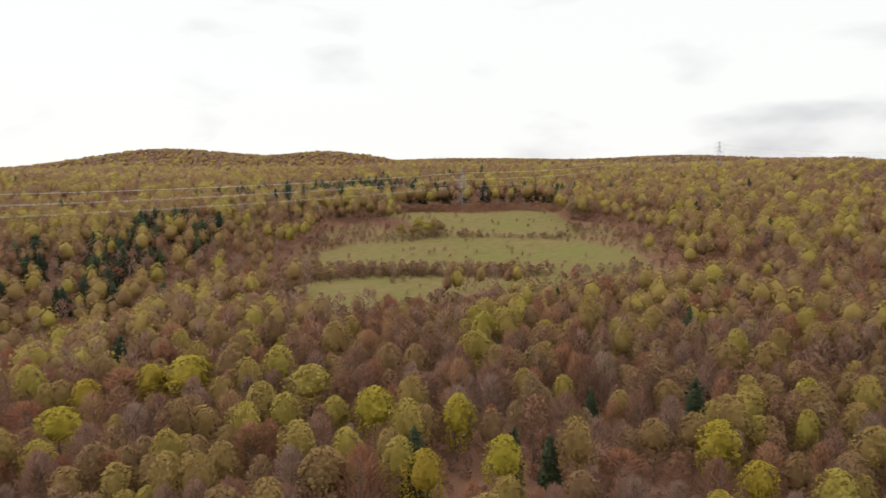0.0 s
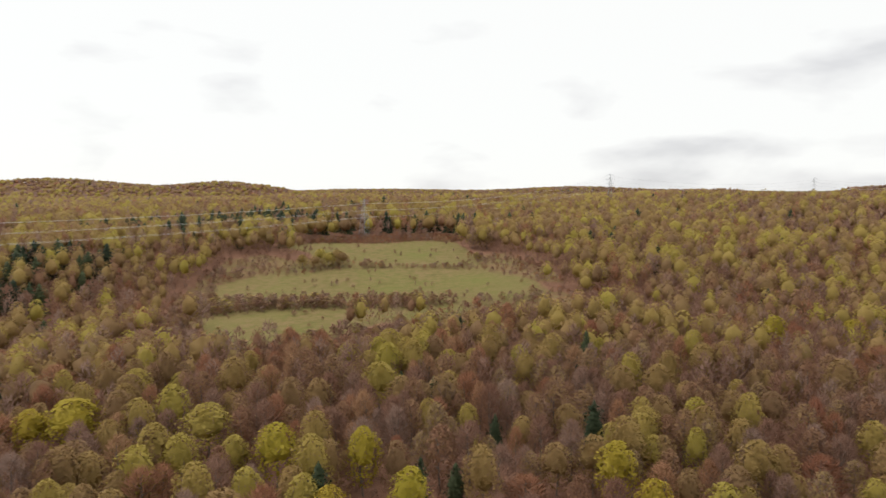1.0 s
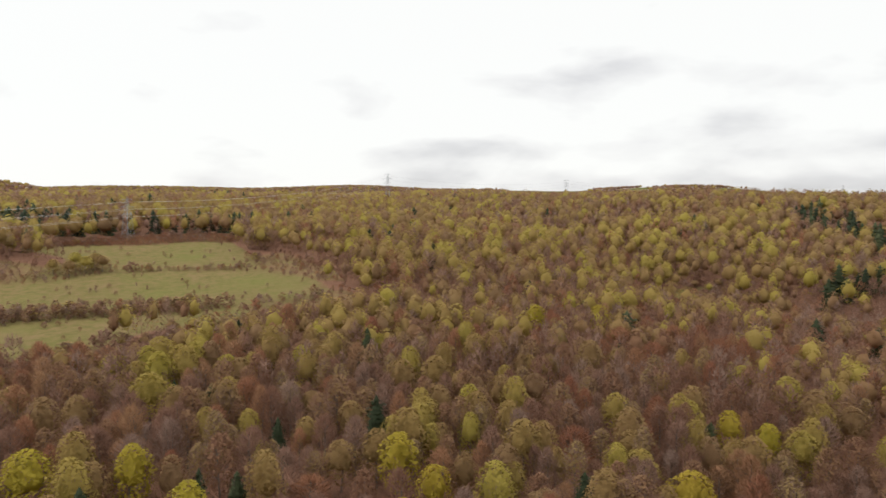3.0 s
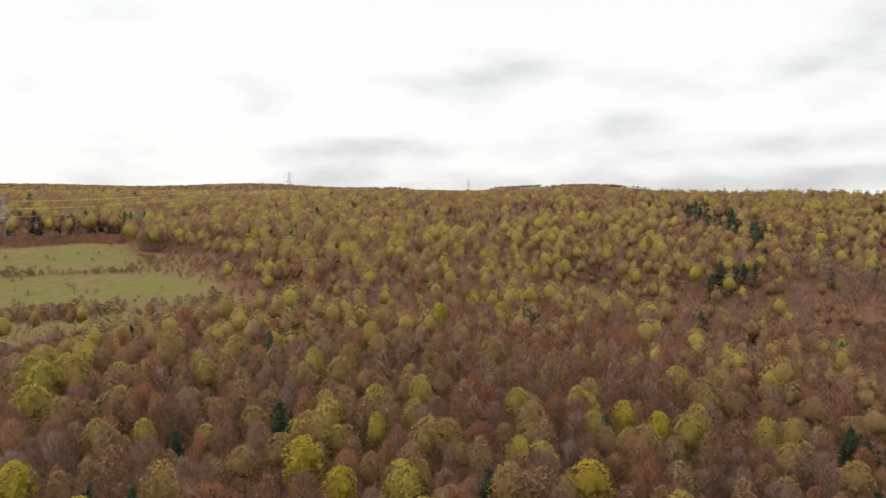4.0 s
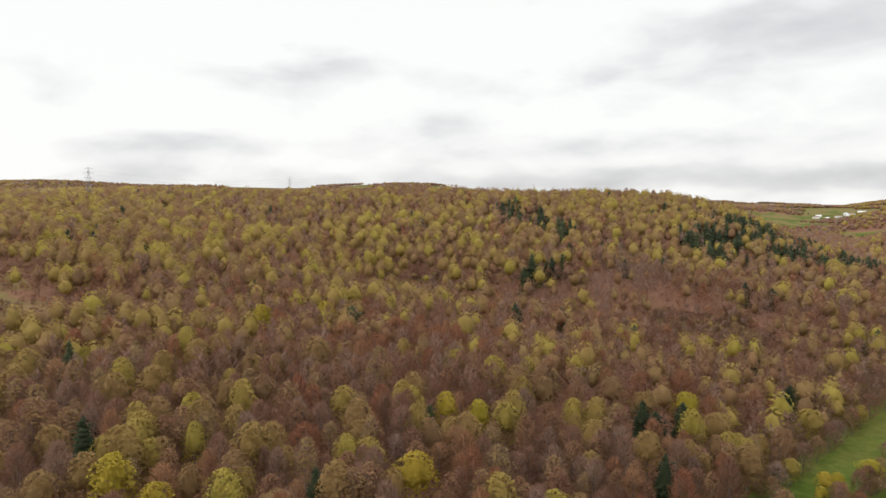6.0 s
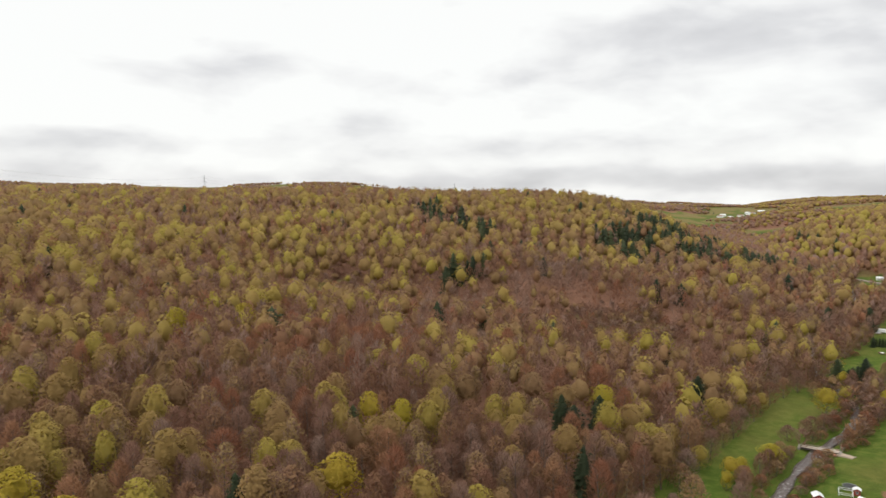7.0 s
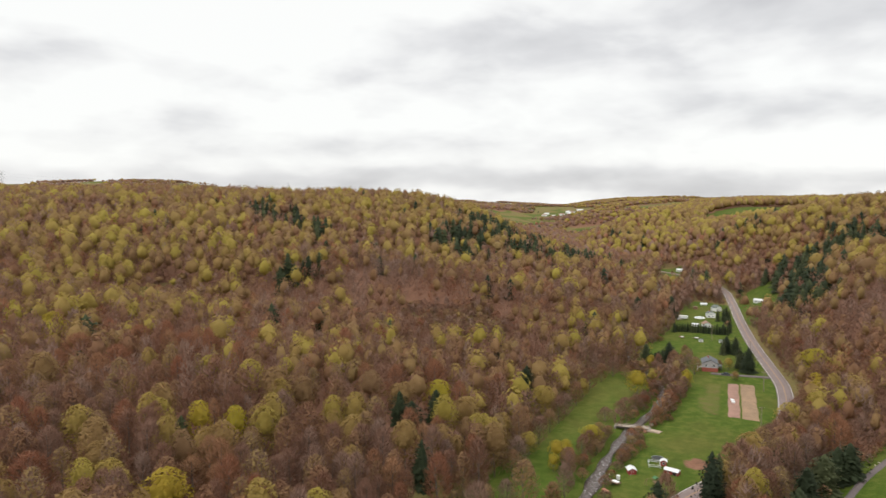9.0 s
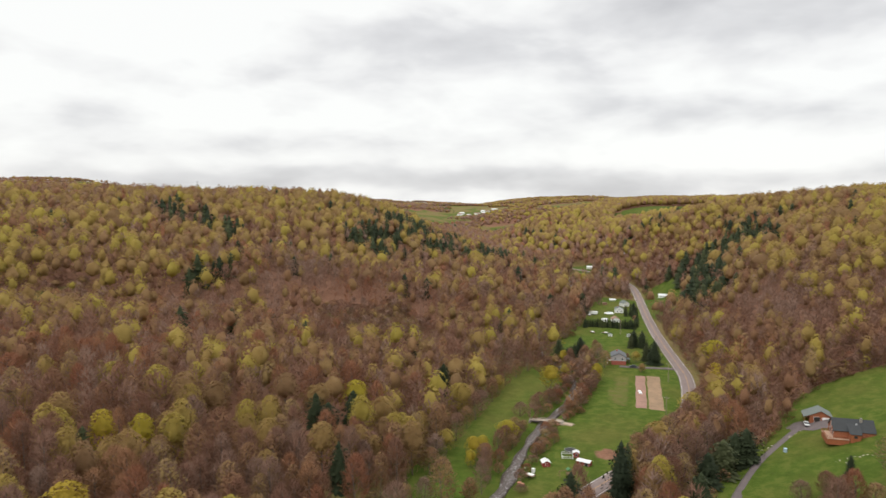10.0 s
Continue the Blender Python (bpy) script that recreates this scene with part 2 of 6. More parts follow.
# ---- mesh helpers ----
def mesh_from(name, verts, tris, mats, index=None, shade=None, smooth=False, normals=None):
    """One mesh from arrays of places and triangles."""
    verts, tris = np.asarray(verts, np.float32), np.asarray(tris, np.int32)
    data = bpy.data.meshes.new(name)
    data.vertices.add(len(verts))
    data.vertices.foreach_set("co", verts.ravel())
    data.loops.add(tris.size)
    data.loops.foreach_set("vertex_index", tris.ravel())
    data.polygons.add(len(tris))
    data.polygons.foreach_set("loop_start", np.arange(0, tris.size, tris.shape[1], dtype=np.int32))
    for m in mats:
        data.materials.append(m)
    if index is not None:
        data.polygons.foreach_set("material_index", np.asarray(index, np.int32))
    if smooth:
        data.polygons.foreach_set("use_smooth", np.ones(len(tris), bool))
    if shade is not None:
        data.attributes.new("shade", "FLOAT", "FACE").data.foreach_set("value", np.asarray(shade, np.float32))
    data.update(calc_edges=True)
    if normals is None:
        data.validate()
    else:
        data.attributes.new("custom_normal", "FLOAT_VECTOR", "POINT").data.foreach_set("vector", np.asarray(normals, np.float32).ravel())
    return data


def part(name, bm, mat, parent, label=""):
    data = bpy.data.meshes.new(name)
    bm.normal_update()
    bm.to_mesh(data)
    bm.free()
    data.materials.append(mat)
    ob = new(name, data)
    ob.parent = parent
    if label:
        tagged(ob, label)
    return ob


def box(bm, x0, x1, y0, y1, z0, z1, bevel=0.0):
    made = bmesh.ops.create_cube(bm, size=1.0, matrix=Matrix.Translation(((x0 + x1) / 2, (y0 + y1) / 2, (z0 + z1) / 2)) @ Matrix.Diagonal((x1 - x0, y1 - y0, z1 - z0, 1)))
    if bevel:
        edges = {e for v in made["verts"] for e in v.link_edges}
        bmesh.ops.bevel(bm, geom=list(edges), offset=bevel, segments=1, affect="EDGES")
    return bm


def boxes(*rows, bevel=0.0):
    bm = bmesh.new()
    for row in rows:
        box(bm, *row, bevel=bevel)
    return bm


def beam(bm, a, b, width, width2=None, sides=4):
    """A straight bar, or one that tapers, between two places."""
    a, b = Vector(a), Vector(b)
    way = b - a
    turn = way.to_track_quat("Z", "Y").to_matrix().to_4x4()
    bmesh.ops.create_cone(bm, cap_ends=True, segments=sides, radius1=width / 2, radius2=(width if width2 is None else width2) / 2, depth=way.length,
                          matrix=Matrix.Translation((a + b) / 2) @ turn)
    return bm


def thing(name, x, y, turn=0.0, z=None, label="", category="", group="", kind=""):
    ob = new(name)
    ob.matrix_basis = pose(x, y, level(x, y) if z is None else z, 0, 0, turn)
    return tagged(ob, label, category, group, kind)


# ---- plan: meadows, lawns, road, stream ----
MEADOW_LOW = [(-68, 326), (-70, 366), (-56, 371), (5, 368), (68, 364), (50, 344), (16, 345), (4, 331), (-22, 313), (-46, 306)]
MEADOW_MAIN = [(-80, 448), (-55, 468), (-31, 461), (2, 473), (28, 459), (83, 452), (115, 408), (104, 382), (67, 380), (37, 388), (-8, 392), (-53, 394), (-72, 402)]
MEADOW_TOP = [(-48, 545), (-20, 516), (6, 482), (28, 470), (82, 468), (92, 507), (88, 548), (62, 560), (30, 553), (-10, 562), (-38, 560)]
GLADE = [(322, 330), (330, 350), (352, 352), (350, 330)]
LAWN_WEST = [(150, 70), (150, 84), (215, 67), (262, 66), (300, 64), (340, 62), (388, 55), (384, 38), (350, 29), (310, 34), (281, 39), (257, 41), (219, 43)]
LAWN_EAST = [(150, 56), (190, 40), (222, 31), (258, 30), (284, 28), (308, 20), (330, 14), (360, 10), (398, 12), (400, 40), (470, 38), (520, 30), (600, 26), (655, 22), (640, -8), (568, -12), (503, -17), (430, -24), (392, -29), (364, -29), (335, -27), (310, -22), (285, -15), (262, -6), (240, 6), (222, 15), (190, 28), (150, 44)]
LAWN_LOG = [(170, -32), (238, -35), (262, -45), (282, -57), (292, -66), (310, -68), (325, -85), (335, -125), (300, -140), (258, -130), (222, -105), (180, -72)]
LAWN_FAR = [(560, -24), (640, -19), (720, -20), (724, -46), (660, -48), (600, -42)]
LAWN_FARTHER = [(728, 34), (735, 60), (905, 66), (912, 40)]
FIELD_HILL = [(1150, 24), (1100, -10), (1045, -60), (1000, -108), (1020, -150), (1290, -160), (1430, -140), (1440, -80), (1400, -25), (1300, 25)]
ROAD = [(60, 75), (150, 38), (190, 22), (222, 10), (240, 1), (262, -11), (285, -20), (310, -27), (335, -31.5), (364, -33.5), (392, -33.8), (430, -29.5), (465, -25.5), (503, -21.7), (568, -17), (642, -13), (720, -8), (800, 8), (860, 48), (910, 96), (950, 135)]
STREAM = [(60, 92), (150, 62), (190, 44), (219, 36), (257, 35), (281, 33), (310, 27.5), (340, 22), (361, 22), (390, 30), (430, 50), (480, 58), (558, 56), (650, 50), (780, 60), (880, 96), (960, 150)]
DRIVE = [(196, -30), (224, -35), (240, -40), (252, -45), (263, -50.5), (272, -57), (281, -64), (287, -69)]

# old pasture that holds the three fields and the low hedges between them
PASTURE = [(-72, 362), (68, 360), (118, 384), (116, 410), (94, 460), (94, 505), (86, 552), (-40, 552), (-24, 512), (-56, 472), (-82, 448), (-76, 400)]
SCRUB = [[(-110, 300), (-60, 288), (20, 292), (48, 308), (90, 322), (140, 330), (140, 362), (58, 366), (60, 345), (44, 345), (0, 322), (-45, 326), (-80, 352)],
         [(-98, 356), (-75, 352), (-60, 366), (0, 371), (58, 366), (128, 360), (128, 388), (60, 380), (-20, 382), (-70, 395), (-80, 440), (-25, 455), (30, 470), (60, 478), (20, 476), (-10, 490), (-60, 520), (-84, 505), (-102, 430)],
         [(-48, 546), (-38, 560), (-10, 562), (30, 553), (62, 560), (88, 548), (100, 566), (80, 594), (10, 594), (-45, 574)],
         [(118, 404), (75, 440), (60, 478), (92, 500), (118, 505), (135, 440), (132, 400)],
         [(345, 120), (425, 108), (455, 150), (420, 190), (360, 178)], [(290, 320), (330, 315), (372, 330), (365, 352), (300, 350)],
         [(150, 30), (222, 28), (284, 24), (340, 10), (398, 12), (400, 44), (350, 38), (300, 44), (215, 48), (150, 50)]]


# ---- ground: one sheet to the horizon ----
def ground_material():
    made, tree, shader = material("ground")
    place = tree.nodes.new("ShaderNodeNewGeometry").outputs["Position"]
    big = node(tree, "ShaderNodeTexNoise", Scale=0.03, Detail=4.0)
    mid = node(tree, "ShaderNodeTexNoise", Scale=0.22, Detail=5.0, Roughness=0.65)
    small = node(tree, "ShaderNodeTexNoise", Scale=1.6, Detail=5.0, Roughness=0.7)
    for tex in (big, mid, small):
        tree.links.new(place, tex.inputs["Vector"])

    def cover(stops, tex):
        ramp = ramp_node(tree, stops)
        tree.links.new(tex.outputs[0], ramp.inputs[0])
        return ramp.outputs[0]

    litter = mix_node(tree, 0.5, cover([(0.3, (0.11, 0.055, 0.036)), (0.5, (0.18, 0.09, 0.058)), (0.7, (0.23, 0.125, 0.085))], mid), cover([(0.3, (0.09, 0.05, 0.033)), (0.7, (0.27, 0.145, 0.095))], small))
    rough_grass = mix_node(tree, 0.4, cover([(0.3, (0.095, 0.085, 0.026)), (0.46, (0.148, 0.122, 0.044)), (0.62, (0.21, 0.140, 0.072))], mid), cover([(0.3, (0.08, 0.070, 0.024)), (0.7, (0.165, 0.125, 0.054))], small))
    rough_grass = mix_node(tree, math_node(tree, "MULTIPLY", math_node(tree, "SUBTRACT", big.outputs[0], 0.44, True), 2.4, True), rough_grass, (0.122, 0.124, 0.034))
    lawn = mix_node(tree, 0.4, cover([(0.32, (0.038, 0.060, 0.010)), (0.48, (0.056, 0.092, 0.013)), (0.62, (0.105, 0.122, 0.026))], mid), cover([(0.3, (0.030, 0.048, 0.008)), (0.7, (0.088, 0.108, 0.022))], small))
    worn = math_node(tree, "MULTIPLY", math_node(tree, "SUBTRACT", big.outputs[0], 0.47, True), 5.0, True)
    lawn = mix_node(tree, math_node(tree, "MULTIPLY", worn, 0.4), lawn, (0.120, 0.095, 0.03))
    colour = litter
    for name, layer in (("meadow", rough_grass), ("lawn", lawn)):
        own = tree.nodes.new("ShaderNodeAttribute")
        own.attribute_name = name
        edge = math_node(tree, "ADD", own.outputs["Fac"], math_node(tree, "MULTIPLY", math_node(tree, "SUBTRACT", mid.outputs[0], 0.5), 0.9))
        edge = math_node(tree, "MULTIPLY", math_node(tree, "SUBTRACT", edge, 0.36), 4.0, True)
        colour = mix_node(tree, edge, colour, layer)
    tree.links.new(colour, shader.inputs["Base Color"])
    shader.inputs["Roughness"].default_value = 0.9
    shader.inputs["Specular IOR Level"].default_value = 0.03
    relief = node(tree, "ShaderNodeBump", Strength=0.8, Distance=0.25)
    tree.links.new(small.outputs[0], relief.inputs["Height"])
    tree.links.new(relief.outputs[0], shader.inputs["Normal"])
    return made


rings = [0.0, 20, 40]
while rings[-1] < 4880:
    rings.append(rings[-1] + max(3.0, rings[-1] * (0.011 if rings[-1] < 1500 else 0.03)))
rings = np.array(rings)
bearings = np.radians(np.concatenate([np.arange(-38, 112, 0.68), np.arange(112, 322, 3.0)]))
gx, gy = np.sin(bearings)[None, :] * rings[:, None], np.cos(bearings)[None, :] * rings[:, None]
gz = height(gx, gy)
stream_gap = near_line(gx, gy, STREAM)
gz = gz - 1.6 * np.exp(-(stream_gap / 6.0) ** 2)
gz = gz - 0.25 * np.exp(-(near_line(gx, gy, ROAD) / 7.0) ** 4)
rows_n, cols_n = gx.shape
ids = np.arange(rows_n * cols_n).reshape(rows_n, cols_n)
quads = np.stack([ids[:-1], np.roll(ids, -1, 1)[:-1], np.roll(ids, -1, 1)[1:], ids[1:]], -1).reshape(-1, 4)[:, ::-1]
ground_mesh = mesh_from("ground", np.stack([gx, gy, gz], -1).reshape(-1, 3), quads, [ground_material()], smooth=True)


def soft_inside(x, y, shape, spill=0.0):
    """1 inside a plot of the plan, 0 outside, eased over a few metres."""
    gap = near_line(x, y, shape + shape[:1])
    return np.clip(0.5 + spill / 5.0 + np.where(inside(x, y, shape), gap, -gap) / 5.0, 0, 1)


meadow = np.max([soft_inside(gx, gy, s) for s in (MEADOW_LOW, MEADOW_MAIN, MEADOW_TOP, GLADE)], 0)
lawn = np.max([soft_inside(gx, gy, s, 3.5) for s in (LAWN_WEST, LAWN_EAST, LAWN_LOG, LAWN_FAR, LAWN_FARTHER, FIELD_HILL)], 0)
# grass grows under the open woods of the valley floor
floor_grass = 0.62 * np.exp(-(np.maximum(np.abs(gy - valley_line(gx)) - 62, 0) / 14) ** 2) * (gx > 120)
meadow = np.maximum(meadow, floor_grass)
meadow = np.maximum(meadow, 0.5 * np.max([soft_inside(gx, gy, s) for s in SCRUB], 0))
meadow = np.maximum(meadow, 0.62 * soft_inside(gx, gy, PASTURE))
far_fields = ((np.hypot(gx, gy) > 1700) & (gx > 1500) & (noise2(gx, gy, 520, 2.0) > 0.43)).astype(float)
lawn = np.maximum(lawn, far_fields * 0.6 * (noise2(gx, gy, 300, 0.3) > 0.42))
meadow = np.maximum(meadow, far_fields)
# grass reaches the stream's banks; beside the garden it is dead
lawn = np.maximum(lawn, 0.9 * ((stream_gap < 10) & (gx > 190) & (gx < 400)))
dead = soft_inside(gx, gy, [(326, -5), (330, 6), (350, 8), (384, 4), (386, -6)])
lawn, meadow = lawn * (1 - 0.5 * dead), np.maximum(meadow, 0.8 * dead)
# a patch of bare soil by the red sheds
soil = np.exp(-(((gx - 263) / 7.0) ** 2 + ((gy - 3.5) / 4.5) ** 2) ** 2)
lawn, meadow = lawn * (1 - soil), meadow * (1 - soil)
for name, values in (("meadow", meadow), ("lawn", lawn)):
    ground_mesh.attributes.new(name, "FLOAT", "POINT").data.foreach_set("value", values.ravel().astype(np.float32))
tagged(new("ground", ground_mesh), "wooded hillsides and valley floor with brown leaf litter and spring grass", "ground", kind="structure")


def ribbon(name, line, width, mat, lift, label, category, step=4.0, crown=0.0):
    """A road or a stream that follows the ground."""
    pts = np.array(line, float)
    along = np.concatenate([[0], np.cumsum(np.hypot(*np.diff(pts, axis=0).T))])
    s = np.arange(0, along[-1], step)
    k = np.hanning(9)
    px, py = np.interp(s, along, pts[:, 0]), np.interp(s, along, pts[:, 1])
    px[4:-4], py[4:-4] = np.convolve(px, k / k.sum(), "valid"), np.convolve(py, k / k.sum(), "valid")
    dx, dy = np.gradient(px), np.gradient(py)
    d = np.hypot(dx, dy)
    nx, ny = -dy / d, dx / d
    w = width(s) if callable(width) else np.full(len(s), width)
    across = np.array([-0.5, -0.48, -0.25, 0.0, 0.25, 0.48, 0.5])
    vx = px[:, None] + nx[:, None] * across * w[:, None]
    vy = py[:, None] + ny[:, None] * across * w[:, None]
    zc = height(px, py)
    vz = zc[:, None] + lift + crown * (0.25 - across ** 2)[None, :] + 0 * vx
    vz[:, 0] -= 0.6
    vz[:, -1] -= 0.6
    n, m = vx.shape
    grid = np.arange(n * m).reshape(n, m)
    faces = np.stack([grid[:-1, :-1], grid[:-1, 1:], grid[1:, 1:], grid[1:, :-1]], -1).reshape(-1, 4)[:, ::-1]
    data = mesh_from(name, np.stack([vx, vy, vz], -1).reshape(-1, 3), faces, [mat], smooth=True)
    return tagged(new(name, data), label, category, kind="structure"), (px, py, zc, nx, ny)


ASPHALT = plain("asphalt", (0.17, 0.128, 0.118), 0.9, 0.0, 0.22, 1.2, 0.3)
DRIVE_ASPHALT = plain("drive_asphalt", (0.105, 0.082, 0.08), 0.9, 0.0, 0.25, 1.2, 0.3)
road, road_line = ribbon("road", ROAD, 7.6, ASPHALT, 0.18, "weathered two-lane asphalt country road through the valley", "road", crown=0.3)
drive, _ = ribbon("driveway", DRIVE, 3.4, DRIVE_ASPHALT, 0.16, "dark asphalt driveway that climbs across the lawn", "driveway", step=2.5)


# ---- trees: templates in arrays, metres, foot at the origin ----
def ico(level_of=0):
    bm = bmesh.new()
    bmesh.ops.create_icosphere(bm, subdivisions=level_of + 1, radius=1.0)
    v = np.array([p.co[:] for p in bm.verts])
    f = np.array([[p.index for p in q.verts] for q in bm.faces])
    bm.free()
    return v, f


ICO0, ICO1 = ico(0), ico(1)


def join(pieces):
    verts, tris, base = [], [], 0
    for v, f in pieces:
        verts.append(v)
        tris.append(f + base)
        base += len(v)
    return np.concatenate(verts), np.concatenate(tris)


def turn_of(rng):
    q = rng.normal(size=4)
    q /= np.linalg.norm(q)
    w, x, y, z = q
    return np.array([[1 - 2 * (y * y + z * z), 2 * (x * y - z * w), 2 * (x * z + y * w)], [2 * (x * y + z * w), 1 - 2 * (x * x + z * z), 2 * (y * z - x * w)],
                     [2 * (x * z - y * w), 2 * (y * z + x * w), 1 - 2 * (x * x + y * y)]])


def unit(v):
    return v / (np.linalg.norm(v, axis=1)[:, None] + 1e-9)


def facing_out(v, outward):
    """Turns each loose triangle so that its front looks away from the crown."""
    front = np.cross(v[:, 1] - v[:, 0], v[:, 2] - v[:, 0])
    back = (front * outward).sum(1) < 0
    v[back] = v[back][:, [0, 2, 1]]
    return v


def weave(pieces):
    """Joins pieces of foliage: places, triangles and normals."""
    pieces = [p for p in pieces if len(p[0])]
    if not pieces:
        return np.zeros((0, 3)), np.zeros((0, 3), int), np.zeros((0, 3))
    v, f = join([p[:2] for p in pieces])
    return v, f, np.concatenate([p[2] for p in pieces])


def leaves(rng, centres, normals, size, wide=0.75, tilt=0.7):
    """A small pointed leaf cluster at each centre, facing roughly outwards."""
    n = len(centres)
    outward = unit(normals)
    own = unit(outward + rng.normal(size=(n, 3)) * tilt)
    side = unit(np.cross(own, rng.normal(size=(n, 3))))
    up = np.cross(own, side)
    s = size * rng.uniform(0.6, 1.3, (n, 1))
    v = np.stack([centres - side * s * wide * 0.5 - up * s * 0.4, centres + side * s * wide * 0.5 - up * s * 0.35, centres + up * s * 0.6], 1)
    v = facing_out(v, outward)
    return v.reshape(-1, 3), np.arange(3 * n).reshape(n, 3), np.repeat(unit(outward * 0.8 + own * 0.4), 3, 0)


def profile(h, low_wide=0.5):
    """Half-width of a rounded crown at heights 0 (foot of the crown) to 1 (top)."""
    return np.where(h > 0.36, np.clip(1 - ((h - 0.36) / 0.65) ** 2, 0, 1) ** 0.58, low_wide + (1 - low_wide) * np.sin(np.clip(h / 0.36, 0, 1) * math.pi / 2))


def lumpy(rng):
    """The uneven outline of one crown, by direction and height."""
    p = rng.uniform(0, 6.3, 5)
    return lambda a, h: 0.98 + 0.13 * np.sin(2 * a + p[0]) + 0.13 * np.sin(3 * a + 6 * h + p[1]) + 0.10 * np.sin(5 * a - 9 * h + p[2]) + 0.08 * np.sin(7 * a + 14 * h + p[3])


def egg(rng, wide, low, top, level_of, shape, rough=0.10, cut=0.0, rise=1.1):
    """A closed, lumpy crown body; cut leaves its lowest part open."""
    v, f = (ICO0, ICO1)[level_of]
    v = v @ turn_of(rng).T
    h = np.clip(v[:, 2] * 0.5 + 0.5, 0.0, 1.0)
    a = np.arctan2(v[:, 1], v[:, 0])
    flat = np.maximum(np.hypot(v[:, 0], v[:, 1]), 1e-6)
    r = np.minimum(profile(h), flat * 1.3) * wide / 2 * shape(a, h) * (1 + rng.uniform(-rough, rough, len(v)))
    out = np.stack([np.cos(a) * r, np.sin(a) * r, low + (top - low) * h + rng.uniform(-rough, rough, len(v)) * 2], 1)
    return out, f[h[f].mean(1) > cut], unit(v * np.array([1.0, 1.0, rise]) + np.array([0, 0, 0.28 * rise]) + rng.normal(size=v.shape) * rough)


def crown(rng, wide, low, top, n, size, shape, high=0.35, tilt=0.33, depth=0.16):
    """Sprays of leaves laid over a rounded crown like shingles, thickest towards its top, with small gaps."""
    h = (np.arange(n * 3) + 0.5) / (n * 3)
    h = rng.permutation(h[rng.uniform(size=len(h)) < high + (1 - high) * h])[:n]
    a = np.arange(len(h)) * 2.39996 + rng.uniform(-0.5, 0.5, len(h))
    lump = 1 + 0.10 * np.sin(7 * a + 11 * h) * np.sin(15 * h + 2 * a)
    r = profile(h) * wide / 2 * shape(a, h) * lump * rng.uniform(1 - depth, 1.03, len(h))
    c = np.stack([np.cos(a) * r, np.sin(a) * r, low + (top - low) * h * (0.97 + 0.03 * lump)], 1)
    # the hollows between the masses face sideways and down
    hollow = (1.1 - lump)[:, None] * np.array([0, 0, -4.0])
    out = np.stack([np.cos(a) * profile(h), np.sin(a) * profile(h), (h - 0.25) * 1.6], 1) + hollow * 0.5
    return leaves(rng, c, out, size, 0.95, tilt)


def twiggy(rng, wide, low, top, n, length, thick, shape=None, upright=0.9):
    """The haze of bare twigs and buds of a tree that is not in leaf yet."""
    shape = shape or lumpy(rng)
    h = rng.uniform(0, 1, n) ** 0.62
    a = rng.uniform(0, 6.283, n)
    r = profile(h, 0.35) * wide / 2 * shape(a, h) * rng.uniform(0.1, 1.0, n) ** 0.32
    c = np.stack([np.cos(a) * r, np.sin(a) * r, low + (top - low) * h], 1)
    d = np.stack([np.cos(a) * r / wide * 2, np.sin(a) * r / wide * 2, upright + 0 * r], 1)
    way = unit(d + rng.normal(size=(n, 3)) * 0.3)
    side = unit(np.cross(way, rng.normal(size=(n, 3))))
    s = rng.uniform(0.6, 1.3, (n, 1))
    v = np.stack([c - way * length * s * 0.5 - side * thick * 0.5, c - way * length * s * 0.5 + side * thick * 0.5, c + way * length * s * 0.5], 1)
    outward = unit(np.stack([np.cos(a) * r / wide * 2, np.sin(a) * r / wide * 2, (h - 0.25) * 1.1], 1) + rng.normal(size=(n, 3)) * 0.25)
    v = facing_out(v, outward)
    return v.reshape(-1, 3), np.arange(3 * n).reshape(n, 3), np.repeat(outward, 3, 0)


def pole(rng, top, thick):
    """A slim trunk of three sides."""
    a = np.arange(3) * 2.094 + rng.uniform(0, 6)
    v = np.concatenate([np.stack([np.cos(a) * thick, np.sin(a) * thick, np.full(3, -1.0)], 1), [[rng.uniform(-0.6, 0.6), rng.uniform(-0.6, 0.6), top]]])
    n = np.concatenate([np.stack([np.cos(a), np.sin(a), 0 * a], 1), [[0, 0, 1.0]]])
    return v, np.array([[0, 1, 3], [1, 2, 3], [2, 0, 3]]), n


def conifer(rng, wide, low, top, tiers, points):
    """Tiers of drooping boughs with ragged tips."""
    pieces = []
    for k in range(tiers):
        f = k / tiers
        z = low + (top - low) * f
        r = wide * 0.5 * (1 - f) ** 0.75 * rng.uniform(0.75, 1.15) + 0.25
        drop = (top - low) / tiers * rng.uniform(1.0, 1.5)
        a = np.arange(points * 2) * math.pi / points + rng.uniform(0, 6)
        rad = r * np.where(np.arange(points * 2) % 2 == 0, rng.uniform(0.8, 1.15, points * 2), rng.uniform(0.6, 0.8, points * 2))
        rim = np.stack([rad * np.cos(a), rad * np.sin(a), np.full(points * 2, z) - 0.25 * rad * rng.uniform(0.6, 1.3, points * 2)], 1)
        v = np.concatenate([[[0, 0, z + drop]], rim])
        i = np.arange(points * 2)
        n = unit(np.concatenate([[[0, 0, 1.0]], np.stack([np.cos(a), np.sin(a), np.full(points * 2, 0.55)], 1)]))
        pieces.append((v, np.stack([np.zeros_like(i), 1 + i, 1 + (i + 1) % (points * 2)], 1), n))
    return weave(pieces)


